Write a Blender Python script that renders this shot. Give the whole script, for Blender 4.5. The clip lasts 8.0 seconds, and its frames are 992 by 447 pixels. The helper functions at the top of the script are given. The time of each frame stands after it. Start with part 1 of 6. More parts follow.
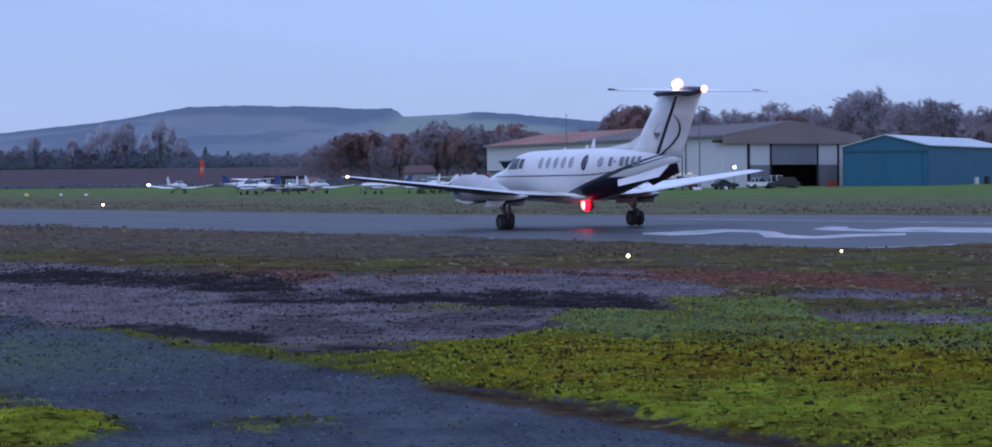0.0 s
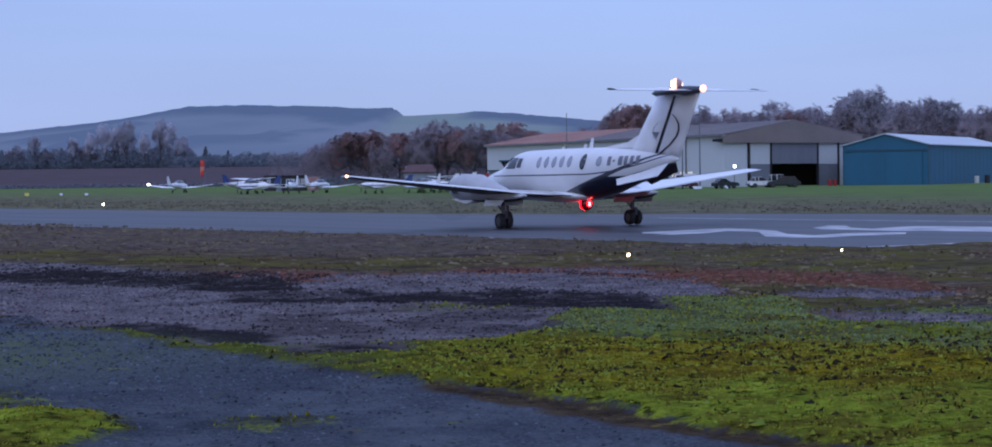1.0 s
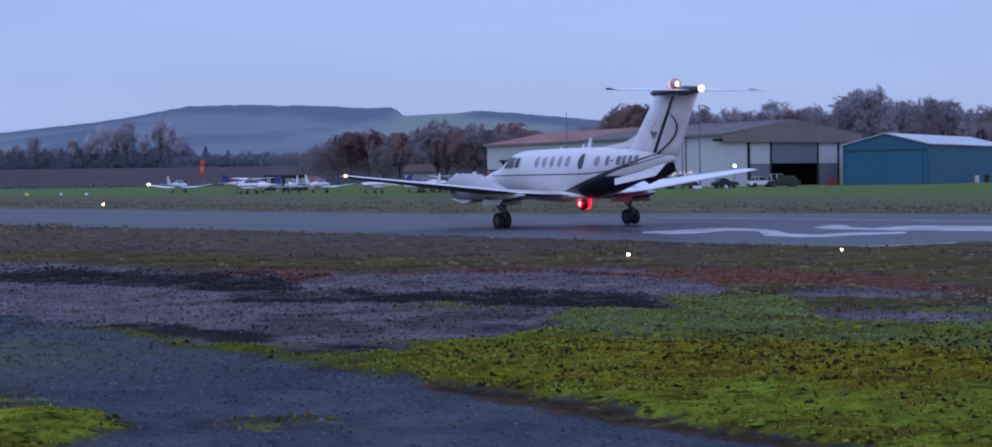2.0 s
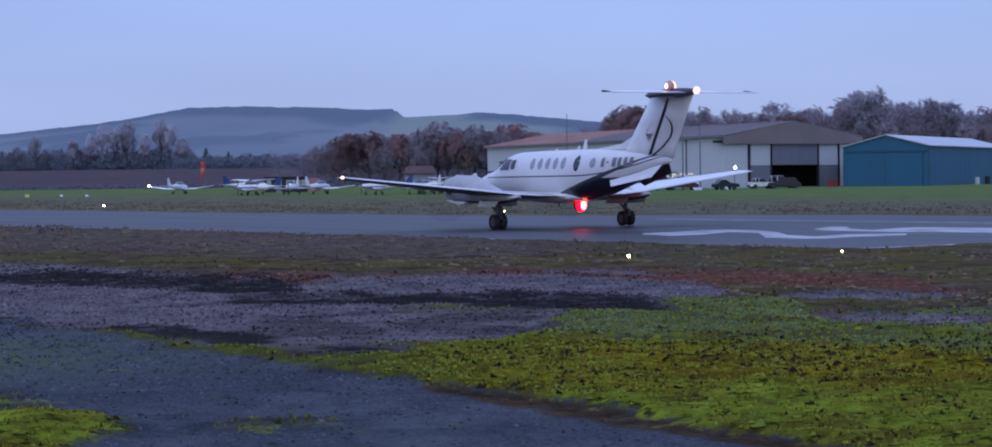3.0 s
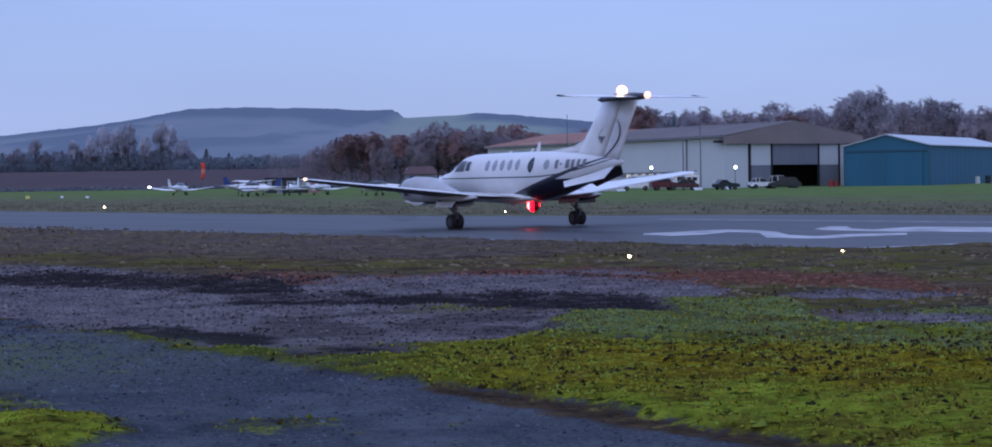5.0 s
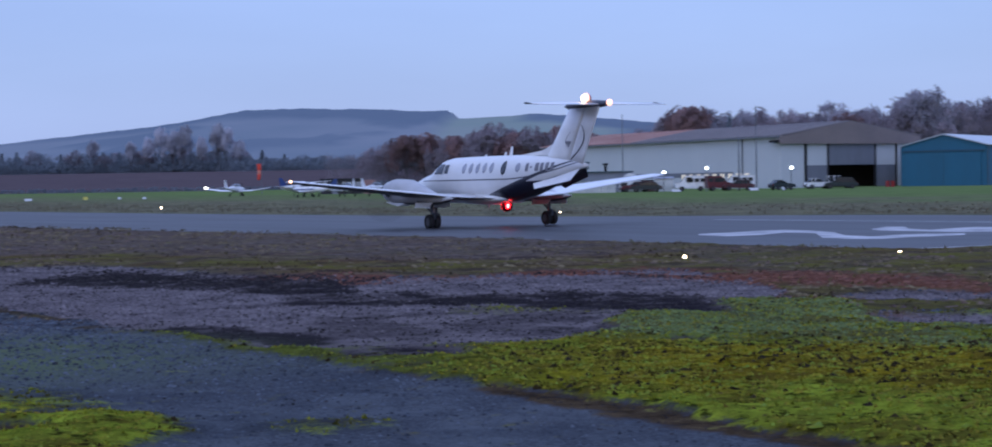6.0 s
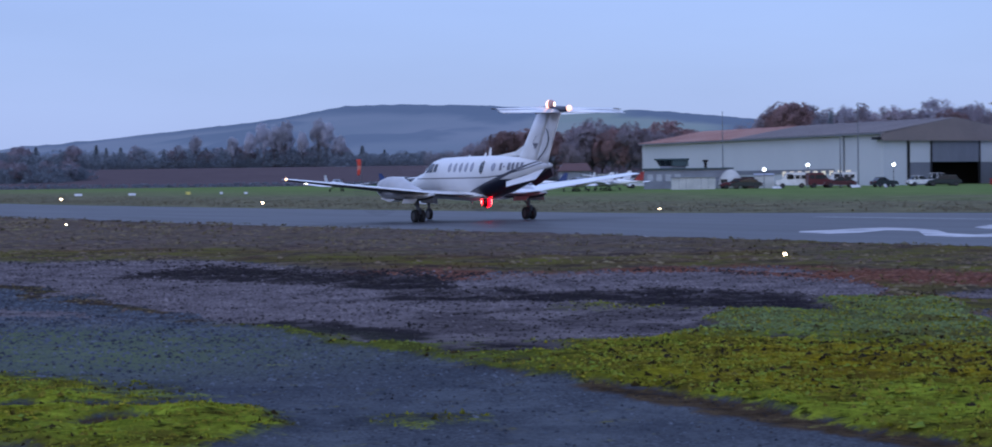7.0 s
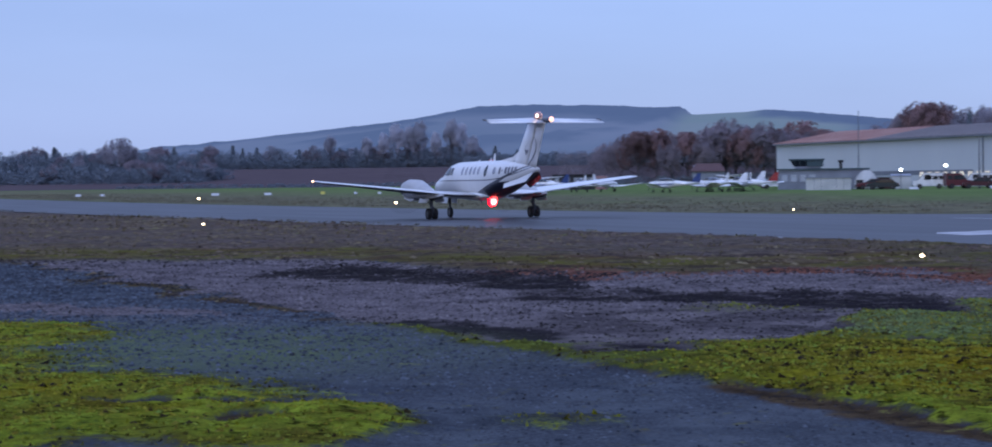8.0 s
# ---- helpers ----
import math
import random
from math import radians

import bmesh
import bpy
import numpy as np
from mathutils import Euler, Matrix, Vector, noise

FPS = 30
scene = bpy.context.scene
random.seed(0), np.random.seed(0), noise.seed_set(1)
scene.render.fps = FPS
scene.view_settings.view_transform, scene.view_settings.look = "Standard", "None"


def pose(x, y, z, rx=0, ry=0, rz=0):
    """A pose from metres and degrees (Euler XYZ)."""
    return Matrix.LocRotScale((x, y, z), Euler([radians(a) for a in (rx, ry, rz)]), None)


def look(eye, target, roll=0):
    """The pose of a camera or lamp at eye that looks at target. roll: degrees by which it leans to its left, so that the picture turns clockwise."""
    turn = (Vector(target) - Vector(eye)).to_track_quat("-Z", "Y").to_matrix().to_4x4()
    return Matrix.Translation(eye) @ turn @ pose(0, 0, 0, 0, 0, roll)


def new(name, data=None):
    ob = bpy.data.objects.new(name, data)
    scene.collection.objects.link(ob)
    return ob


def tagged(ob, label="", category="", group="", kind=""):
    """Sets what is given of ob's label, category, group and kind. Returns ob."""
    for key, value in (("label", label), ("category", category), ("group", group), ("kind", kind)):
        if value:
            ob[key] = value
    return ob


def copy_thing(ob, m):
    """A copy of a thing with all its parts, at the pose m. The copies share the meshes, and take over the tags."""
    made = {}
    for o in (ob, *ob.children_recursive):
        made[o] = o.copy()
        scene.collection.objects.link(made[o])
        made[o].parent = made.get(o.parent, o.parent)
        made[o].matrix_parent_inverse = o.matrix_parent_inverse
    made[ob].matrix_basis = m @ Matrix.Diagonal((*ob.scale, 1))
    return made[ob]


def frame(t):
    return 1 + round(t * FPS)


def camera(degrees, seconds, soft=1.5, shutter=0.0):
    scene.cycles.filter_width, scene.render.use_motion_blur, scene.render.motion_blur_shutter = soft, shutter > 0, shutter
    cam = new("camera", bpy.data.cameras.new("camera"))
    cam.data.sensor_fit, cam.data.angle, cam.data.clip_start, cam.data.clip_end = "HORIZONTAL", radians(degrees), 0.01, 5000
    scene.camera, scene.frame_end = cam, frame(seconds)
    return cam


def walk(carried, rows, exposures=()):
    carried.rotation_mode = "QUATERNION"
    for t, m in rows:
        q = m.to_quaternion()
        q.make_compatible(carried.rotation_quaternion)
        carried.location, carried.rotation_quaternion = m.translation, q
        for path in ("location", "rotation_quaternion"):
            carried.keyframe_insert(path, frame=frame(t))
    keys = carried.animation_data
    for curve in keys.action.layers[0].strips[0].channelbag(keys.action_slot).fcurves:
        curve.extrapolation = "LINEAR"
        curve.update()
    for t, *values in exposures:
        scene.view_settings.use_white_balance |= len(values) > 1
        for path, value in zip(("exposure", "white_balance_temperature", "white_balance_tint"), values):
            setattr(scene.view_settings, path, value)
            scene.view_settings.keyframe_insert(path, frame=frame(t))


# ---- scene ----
# ------------------------------------------------------------------ camera
cam = camera(29.3, 8.0, soft=1.75, shutter=0.5)
EYE, TILT, LEAN = 1.536, -1.18, 0.653
# seconds, yaw, pitch, roll: the eye stands still, the camera pans after the aircraft
TURNS = [
    (0.0, 0.0, 0.0, 0.0), (0.5, 0.003, -0.013, 0.021), (1.0, 0.008, -0.021, 0.047), (1.5, 0.003, -0.044, 0.071),
    (3.0, 0.018, 0.016, 0.062), (3.5, 0.025, 0.023, 0.112), (4.0, 0.028, 0.027, 0.141), (5.0, 0.035, 0.030, 0.19),
    (5.3, 0.055, 0.032, 0.22), (5.5, 0.172, 0.034, 0.231), (6.0, 1.694, 0.054, 0.235), (6.5, 3.583, -0.042, 0.108),
    (7.0, 4.679, -0.061, -0.027), (7.5, 6.77, -0.056, -0.079), (8.0, 8.676, -0.064, -0.186),
]
walk(cam, [(t, pose(0, 0, EYE, TILT) @ pose(0, 0, 0, 0, LEAN) @ pose(0, 0, 0, 0, 0, yaw) @ pose(0, 0, 0, pitch)
            @ pose(0, 0, 0, 0, roll) @ pose(0, 0, 0, 90)) for t, yaw, pitch, roll in TURNS],
     exposures=[(0.0, -0.05, 6500, 10), (1.0, -0.11, 6500, 12), (1.5, -0.16, 6500, 13), (4.0, -0.17, 6500, 14), (5.5, -0.11, 6500, 11.5), (6.5, -0.05, 6500, 10), (8.0, -0.06, 6500, 10)])

# ------------------------------------------------------------------ sky and light
world = bpy.data.worlds.new("dusk_sky")
scene.world = world
world.use_nodes = True
wn, wl = world.node_tree.nodes, world.node_tree.links
wn.clear()
sky = wn.new("ShaderNodeTexSky")
sky.sky_type, sky.sun_disc = "NISHITA", False
sky.sun_elevation, sky.sun_rotation = radians(9), radians(200)
sky.air_density, sky.dust_density, sky.ozone_density = 1.0, 2.0, 4.0
bg_sky = wn.new("ShaderNodeBackground")
bg_sky.inputs["Strength"].default_value = 0.05
wl.new(sky.outputs[0], bg_sky.inputs["Color"])
# the cloud deck: an overcast sky is brighter overhead than at the horizon
tc = wn.new("ShaderNodeTexCoord")
sep = wn.new("ShaderNodeSeparateXYZ")
wl.new(tc.outputs["Generated"], sep.inputs[0])
ramp = wn.new("ShaderNodeValToRGB")
ramp.color_ramp.elements[0].position, ramp.color_ramp.elements[0].color = 0.0, (0.366, 0.470, 0.815, 1)
ramp.color_ramp.elements[1].position, ramp.color_ramp.elements[1].color = 1.0, (0.66, 0.84, 1.54, 1)
e = ramp.color_ramp.elements.new(0.09)
e.color = (0.325, 0.430, 0.815, 1)
e = ramp.color_ramp.elements.new(0.30)
e.color = (0.42, 0.55, 1.07, 1)
wl.new(sep.outputs["Z"], ramp.inputs[0])
cloud = wn.new("ShaderNodeTexNoise")
cloud.inputs["Scale"].default_value, cloud.inputs["Detail"].default_value = 3.0, 5
stretch = wn.new("ShaderNodeMapping")
stretch.inputs["Scale"].default_value = (1, 1, 5)
wl.new(tc.outputs["Generated"], stretch.inputs[0])
wl.new(stretch.outputs[0], cloud.inputs["Vector"])
cmap = wn.new("ShaderNodeMapRange")
cmap.inputs["From Min"].default_value, cmap.inputs["From Max"].default_value = 0.3, 0.7
cmap.inputs["To Min"].default_value, cmap.inputs["To Max"].default_value = 0.95, 1.06
wl.new(cloud.outputs["Fac"], cmap.inputs["Value"])
bg_cloud = wn.new("ShaderNodeBackground")
wl.new(ramp.outputs[0], bg_cloud.inputs["Color"])
wl.new(cmap.outputs[0], bg_cloud.inputs["Strength"])
both = wn.new("ShaderNodeAddShader")
wl.new(bg_sky.outputs[0], both.inputs[0])
wl.new(bg_cloud.outputs[0], both.inputs[1])
wout = wn.new("ShaderNodeOutputWorld")
wl.new(both.outputs[0], wout.inputs["Surface"])

sun = new("sun", bpy.data.lights.new("sun", "SUN"))
sun.data.energy, sun.data.angle, sun.data.color = 0.5, radians(40), (0.72, 0.84, 1.0)
sun.matrix_world = look((0, 0, 50), (10, 30, 0))

# ------------------------------------------------------------------ material helpers
def rgb(c):
    return (c[0], c[1], c[2], 1)


def material(name, colour, rough=0.6, metal=0.0, second=None, scale=4.0, fine=40.0, bump=0.15, amount=0.35, coat=0.0,
             streak=(1, 1, 1), spread=0.0, depth=0.02):
    """A surface with two scales of variation (stains and grain), fine relief and, if spread, a shade of its own for each object."""
    m = bpy.data.materials.new(name)
    m.use_nodes = True
    n, l = m.node_tree.nodes, m.node_tree.links
    b = n["Principled BSDF"]
    b.inputs["Roughness"].default_value, b.inputs["Metallic"].default_value = rough, metal
    b.inputs["Coat Weight"].default_value = coat
    co = n.new("ShaderNodeTexCoord")
    mp = n.new("ShaderNodeMapping")
    mp.inputs["Scale"].default_value = streak
    l.new(co.outputs["Object"], mp.inputs[0])
    big, small = n.new("ShaderNodeTexNoise"), n.new("ShaderNodeTexNoise")
    for t, s in ((big, scale), (small, fine)):
        t.inputs["Scale"].default_value, t.inputs["Detail"].default_value = s, 4
        l.new(mp.outputs[0], t.inputs["Vector"])
    add = n.new("ShaderNodeMath")
    add.operation = "MULTIPLY_ADD"
    l.new(small.outputs["Fac"], add.inputs[0])
    add.inputs[1].default_value = 0.4
    l.new(big.outputs["Fac"], add.inputs[2])
    rng = n.new("ShaderNodeMapRange")
    rng.inputs["From Min"].default_value, rng.inputs["From Max"].default_value = 0.52, 0.88
    rng.inputs["To Max"].default_value = amount if second is None else 1.0
    l.new(add.outputs[0], rng.inputs["Value"])
    mix = n.new("ShaderNodeMix")
    mix.data_type = "RGBA"
    mix.inputs["A"].default_value = rgb(colour)
    mix.inputs["B"].default_value = rgb(second or [c * 0.45 for c in colour])
    l.new(rng.outputs[0], mix.inputs["Factor"])
    last = mix.outputs["Result"]
    if spread:
        info = n.new("ShaderNodeObjectInfo")
        hsv = n.new("ShaderNodeHueSaturation")
        vr = n.new("ShaderNodeMapRange")
        vr.inputs["To Min"].default_value, vr.inputs["To Max"].default_value = 1 - spread, 1 + spread
        l.new(info.outputs["Random"], vr.inputs["Value"])
        l.new(vr.outputs[0], hsv.inputs["Value"])
        l.new(last, hsv.inputs["Color"])
        last = hsv.outputs["Color"]
    l.new(last, b.inputs["Base Color"])
    if bump:
        bp = n.new("ShaderNodeBump")
        bp.inputs["Strength"].default_value, bp.inputs["Distance"].default_value = bump, depth
        l.new(small.outputs["Fac"], bp.inputs["Height"])
        l.new(bp.outputs[0], b.inputs["Normal"])
    return m


def glowing(name, colour, strength):
    m = bpy.data.materials.new(name)
    m.use_nodes = True
    b = m.node_tree.nodes["Principled BSDF"]
    b.inputs["Base Color"].default_value = rgb(colour)
    b.inputs["Emission Color"].default_value = rgb(colour)
    b.inputs["Emission Strength"].default_value = strength
    return m


# ------------------------------------------------------------------ mesh helpers
def link_mesh(name, bm, mat, smooth=False):
    bmesh.ops.recalc_face_normals(bm, faces=bm.faces[:])
    me = bpy.data.meshes.new(name)
    bm.to_mesh(me)
    bm.free()
    for m in (mat if isinstance(mat, (list, tuple)) else [mat]):
        me.materials.append(m)
    if smooth:
        me.polygons.foreach_set("use_smooth", [True] * len(me.polygons))
    return new(name, me)


def part(name, bm, mat, parent, label="", smooth=False, at=None):
    ob = link_mesh(name, bm, mat, smooth)
    ob.parent = parent
    if at is not None:
        ob.matrix_basis = at
    return tagged(ob, label)


def empty(name, m, label, category, group="", kind=""):
    ob = new(name)
    ob.empty_display_size = 0.3
    ob.matrix_basis = m
    return tagged(ob, label, category, group, kind)


def box(x0, x1, y0, y1, z0, z1, bevel=0.0, bm=None, m=None):
    bm = bm or bmesh.new()
    vs = bmesh.ops.create_cube(bm, size=1)["verts"]
    t = Matrix.LocRotScale(((x0 + x1) / 2, (y0 + y1) / 2, (z0 + z1) / 2), None, (x1 - x0, y1 - y0, z1 - z0))
    bmesh.ops.transform(bm, matrix=(m @ t) if m is not None else t, verts=vs)
    if bevel:
        es = list({e for v in vs for e in v.link_edges})
        bmesh.ops.bevel(bm, geom=es, offset=bevel, segments=2, affect="EDGES", profile=0.5)
    return bm


def tube(p, q, r0, r1=None, seg=10, bm=None):
    """A capped cone from p to q."""
    bm = bm or bmesh.new()
    p, q = Vector(p), Vector(q)
    d = q - p
    m = Matrix.Translation((p + q) / 2) @ d.to_track_quat("Z", "Y").to_matrix().to_4x4()
    bmesh.ops.create_cone(bm, cap_ends=True, segments=seg, radius1=r0, radius2=r0 if r1 is None else r1, depth=d.length, matrix=m)
    return bm


def ball(c, r, scale=(1, 1, 1), u=12, v=8, bm=None):
    bm = bm or bmesh.new()
    bmesh.ops.create_uvsphere(bm, u_segments=u, v_segments=v, radius=r,
                              matrix=Matrix.LocRotScale(c, None, scale))
    return bm


def loft(rings, bm=None, cap=True, closed=True):
    """A skin through rings of points."""
    bm = bm or bmesh.new()
    vs = [[bm.verts.new(p) for p in r] for r in rings]
    n = len(rings[0])
    for a, b in zip(vs, vs[1:]):
        for i in range(n if closed else n - 1):
            bm.faces.new((a[i], a[(i + 1) % n], b[(i + 1) % n], b[i]))
    if cap:
        bm.faces.new(vs[0][::-1])
        bm.faces.new(vs[-1])
    return bm


def prism(points, d, bm=None):
    """A flat outline (3D points) given a thickness along the vector d."""
    bm = bm or bmesh.new()
    d = Vector(d)
    a = [bm.verts.new(p) for p in points]
    b = [bm.verts.new(Vector(p) + d) for p in points]
    n = len(a)
    bm.faces.new(a[::-1])
    bm.faces.new(b)
    for i in range(n):
        bm.faces.new((a[i], a[(i + 1) % n], b[(i + 1) % n], b[i]))
    return bm


def ramp01(x, a, b):
    t = np.clip((np.asarray(x, float) - a) / (b - a), 0, 1)
    return t * t * (3 - 2 * t)


# ------------------------------------------------------------------ the lie of the land
AX, NX = Vector((-0.5736, 0.8192, 0)), Vector((0.8192, 0.5736, 0))   # along and across the runway


def fbm(x, y, seed=0, octaves=4):
    """Smooth value noise in arrays."""
    x, y = np.asarray(x, float), np.asarray(y, float)
    total, amp = np.zeros(np.broadcast(x, y).shape), 0.5

    def cell(i, j):
        h = np.sin(i * 127.1 + j * 311.7 + seed * 74.7) * 43758.5453
        return h - np.floor(h)
    for o in range(octaves):
        i, j = np.floor(x), np.floor(y)
        u, v = x - i, y - j
        u, v = u * u * (3 - 2 * u), v * v * (3 - 2 * v)
        total = total + amp * ((cell(i, j) * (1 - u) + cell(i + 1, j) * u) * (1 - v)
                               + (cell(i, j + 1) * (1 - u) + cell(i + 1, j + 1) * u) * v)
        x, y, amp = x * 2.03 + 17.1, y * 2.03 + 5.3, amp * 0.5
    return total


def ridge(x):
    return (40 + 74 * np.exp(-((x + 380) / 614) ** 2) + 18 * ramp01(x, -200, 0) - 7 * (1 - ramp01(x, -640, -430))
            + 9 * ramp01(x, -540, -440) * (1 - ramp01(x, -157, -140)))


def height(x, y):
    x, y = np.asarray(x, float), np.asarray(y, float)
    r = np.hypot(x, y)
    z = 1.9e-5 * np.clip(r - 100, 0, 200) ** 2 + 0.0040 * np.clip(r - 300, 0, 300)
    # the ploughed slope and the valley side
    left = 1 - ramp01(x, -60, 60)
    z = z + left * 8.5 * ramp01(y, 520, 860) + (1 - left) * 3 * ramp01(y, 380, 700)
    return z


def on_ground(x, y):
    return float(height(x, y))


# ------------------------------------------------------------------ ground cover
def warp(x, y):
    """Torn, wandering borders; the wander grows with the size of the patches."""
    k = np.clip(y / 20, 0.5, 2.0)
    return (x + k * (0.7 * (fbm(x * 0.9, y * 0.6, 11) - 0.47) + 0.35 * (fbm(x * 3.1, y * 2, 12) - 0.47)),
            y + k * (1.1 * (fbm(x * 0.7, y * 0.5, 13) - 0.47) + 0.9 * (fbm(x * 3, y * 1.7, 14) - 0.47)))


def blob(x, y, cx, cy, rx, ry, turn=0.0, soft=0.3):
    c, s = math.cos(radians(turn)), math.sin(radians(turn))
    u, v = ((x - cx) * c + (y - cy) * s) / rx, (-(x - cx) * s + (y - cy) * c) / ry
    return 1 - ramp01(np.hypot(u, v), 1 - soft, 1 + soft)


def track_side(x, y):
    """Signed metres from the old track's far edge, which runs straight: below 0 is on the track."""
    return 0.837 * x + 0.547 * (y - 13.15)


def turf_edge(x):
    """Where the dry turf begins beyond the chippings."""
    return 33.2 + 6.0 * (1 - ramp01(x, -10, -4)) - 1.4 * np.exp(-((x + 2.2) / 1.6) ** 2) - 11.8 * ramp01(x, 2.5, 3.7)


def band(x, y, x0, x1, y0, slope, half, soft=0.5):
    """A streak between x0 and x1 about the line y0 + slope x."""
    return (1 - ramp01(np.abs(y - y0 - slope * x) / half, 1 - soft, 1 + soft)) * ramp01(x, x0 - .5, x0 + .5) * (1 - ramp01(x, x1 - .5, x1 + .5))


def covers(x0, y0):
    """moss, turf (dry grass), gravel (pale chippings), dark (wet humus), red (dead moss), green (in the turf)."""
    x0, y0 = np.asarray(x0, float), np.asarray(y0, float)
    x, y = warp(x0, y0)
    s = track_side(x, y)
    f = y - turf_edge(x)
    patches = fbm(x * 1.3, y * 0.9, 31)
    # moss bed beside the track: narrow at its far end, then wide, with a tongue towards the runway
    top = 18.3 + 2.6 * (1 - ramp01(x, -4.6, -2.4)) + 3.7 * ramp01(x, -0.1, 0.9) + 2.6 * ramp01(x, 1.6, 2.3) - 3.2 * ramp01(x, 3.2, 3.8)
    moss = ramp01(s, 0.02, 0.22) * (1 - ramp01(y - top, -1.1, 1.0)) * ramp01(x, -5.2, -4.3)
    moss = moss * (0.62 + 0.38 * np.maximum(ramp01(x, -1.6, -0.4), ramp01(fbm(x * 2.1, y * 1.5, 36), 0.36, 0.52)))
    moss = np.maximum(moss, 0.42 * band(x, y, -1.4, 1.0, 23.2, 0.0, 0.9))
    # moss on the near side of the track
    near = np.maximum.reduce([blob(x, y, -6.4, 12.6, 3.0, 2.6, -22), blob(x, y, -3.2, 11.7, 0.85, 1.15, 0), blob(x, y, -9.3, 18.6, 2.5, 2.3, -30) * 0.8,
                              blob(x, y, -10.5, 14.0, 4.5, 5.0, 0) * 0.9])
    moss = np.maximum(moss, near * (1 - ramp01(s, -1.0, -0.5)))
    moss = np.maximum(moss, 0.12 * blob(x, y, -6.2, 18.0, 2.6, 2.2, -30, 0.6))
    moss = np.maximum(moss, 0.40 * blob(x, y, -1.5, 12.2, 0.42, 0.3, 0, 0.6))
    turf = ramp01(f, -0.7, 0.9)
    turf = np.maximum(turf, 0.4 * ramp01(s, -0.25, 0.0) * (1 - ramp01(s, 0.35, 0.7)) * (1 - ramp01(x, -6.2, -5.2)))
    green = turf * np.clip(0.15 + 0.95 * (1 - ramp01(f, 3.5, 9)) + ramp01(x, 1.5, 5.5), 0, 1) * ramp01(fbm(x * .5, y * .35, 16), 0.30, 0.52)
    # the long dark streak across the chippings, in three reaches, and the rotted rims of the moss
    dark = np.maximum.reduce([
        band(x, y, -9.2, -3.0, 28.0, -0.68, 2.5), band(x, y, -4.8, -2.4, 22.9, -1.45, 1.6), band(x, y, -3.6, 0.6, 25.3, -0.35, 1.7),
        band(x, y, -0.3, 2.2, 25.5, -0.95, 2.0), 0.9 * band(x, y, -4.6, -1.9, 16.2, -1.15, 0.9), 0.9 * band(x, y, -2.1, -0.7, 17.0, -0.35, 0.8), 0.55 * band(x, y, -2.9, 0.9, 20.9, -0.2, 2.6, 0.6),
        0.75 * band(x, y, -5.0, 5.2, 33.0, -0.9, 0.6) * (1 - ramp01(x, 3.5, 5.0)), 0.6 * blob(x, y, -0.2, 20.2, 0.7, 0.5, 0, .6)])
    dark = dark * (0.55 + 0.45 * ramp01(fbm(x * 1.6, y * 1.1, 35), 0.30, 0.50))
    rim = ramp01(s, -0.18, 0.05) * (1 - ramp01(s, 0.12, 0.42))
    dark = np.maximum(dark, rim * ramp01(patches, 0.38, 0.50) * (0.35 + 0.65 * ramp01(x, -1.2, -0.4)))
    dark = np.maximum(dark, 0.9 * ramp01(s, -0.1, 0.1) * (1 - ramp01(s, 0.2, 0.5)) * (1 - ramp01(x, -5.4, -4.6)) * ramp01(patches, 0.34, 0.46))
    dark = np.maximum(dark, 0.8 * band(x, y, -4.9, -3.5, 12.9, 0.0, 0.22) * ramp01(patches, 0.30, 0.42))
    dark = np.maximum(dark, 0.8 * blob(x, y, -3.75, 12.1, 0.5, 0.4, 0, 0.6) * ramp01(fbm(x * 3, y * 2, 34), 0.34, 0.5))
    dark = np.maximum(dark, 0.85 * band(x, y, 1.0, 2.6, 18.9, -0.3, 0.5) * ramp01(fbm(x * 2.2, y * 1.6, 33), 0.36, 0.5))
    moss = moss * (1 - 0.9 * ramp01(dark, 0.2, 0.7))
    # bare strips of chippings in the moss and turf
    bare = np.maximum(blob(x, y, 4.85, 24.7, 1.15, 1.0, -14, 0.35), band(x, y, 3.5, 9.0, 22.0, -0.38, 0.75, 0.4))
    turf, moss = turf * (1 - bare), moss * (1 - bare)
    gravel = np.maximum(ramp01(s, 0.1, 0.5) * (1 - turf), bare)
    gravel = np.maximum(gravel, 0.55 * band(x, y, -14, -4.5, 20.2, -0.32, 1.3, 0.8) * (1 - ramp01(s, -1.0, -0.2)))
    # dead red moss: a thin line under the turf's edge, wider and paler farther on
    red = (1 - ramp01(np.abs(f + 0.5), 0.5, 1.3)) * ramp01(x, -6, -3) * (1 - ramp01(x, 3.0, 4.5))
    red = np.maximum(red, 0.9 * band(x, y, 1.5, 6.2, 33.6, -1.05, 2.2))
    red = red * ramp01(fbm(x * .9, y * .5, 17), 0.12, 0.34)
    return moss, turf, gravel, np.clip(dark, 0, 1), np.clip(red, 0, 1), green


def relief(x, y, moss, turf):
    """The lumps of the near ground: moss cushions, tussocks, stones under the surface."""
    return (0.10 * moss * fbm(x * 2.5, y * 2.5, 5) + 0.06 * turf * fbm(x * 1.7, y * 1.7, 6) + 0.02 * fbm(x * .5, y * .5, 8)
            + (0.006 + 0.03 * moss + 0.03 * turf) * fbm(x * 7, y * 7, 9, 3))


def far_edge(a):
    """Where the asphalt ends on the far side, across the runway; it widens into a turning pad."""
    return 53.5 + 7.5 * (1 - ramp01(a, 58, 82)) + 0.5 * (fbm(np.asarray(a) / 5, 0.5, 41) - 0.5)


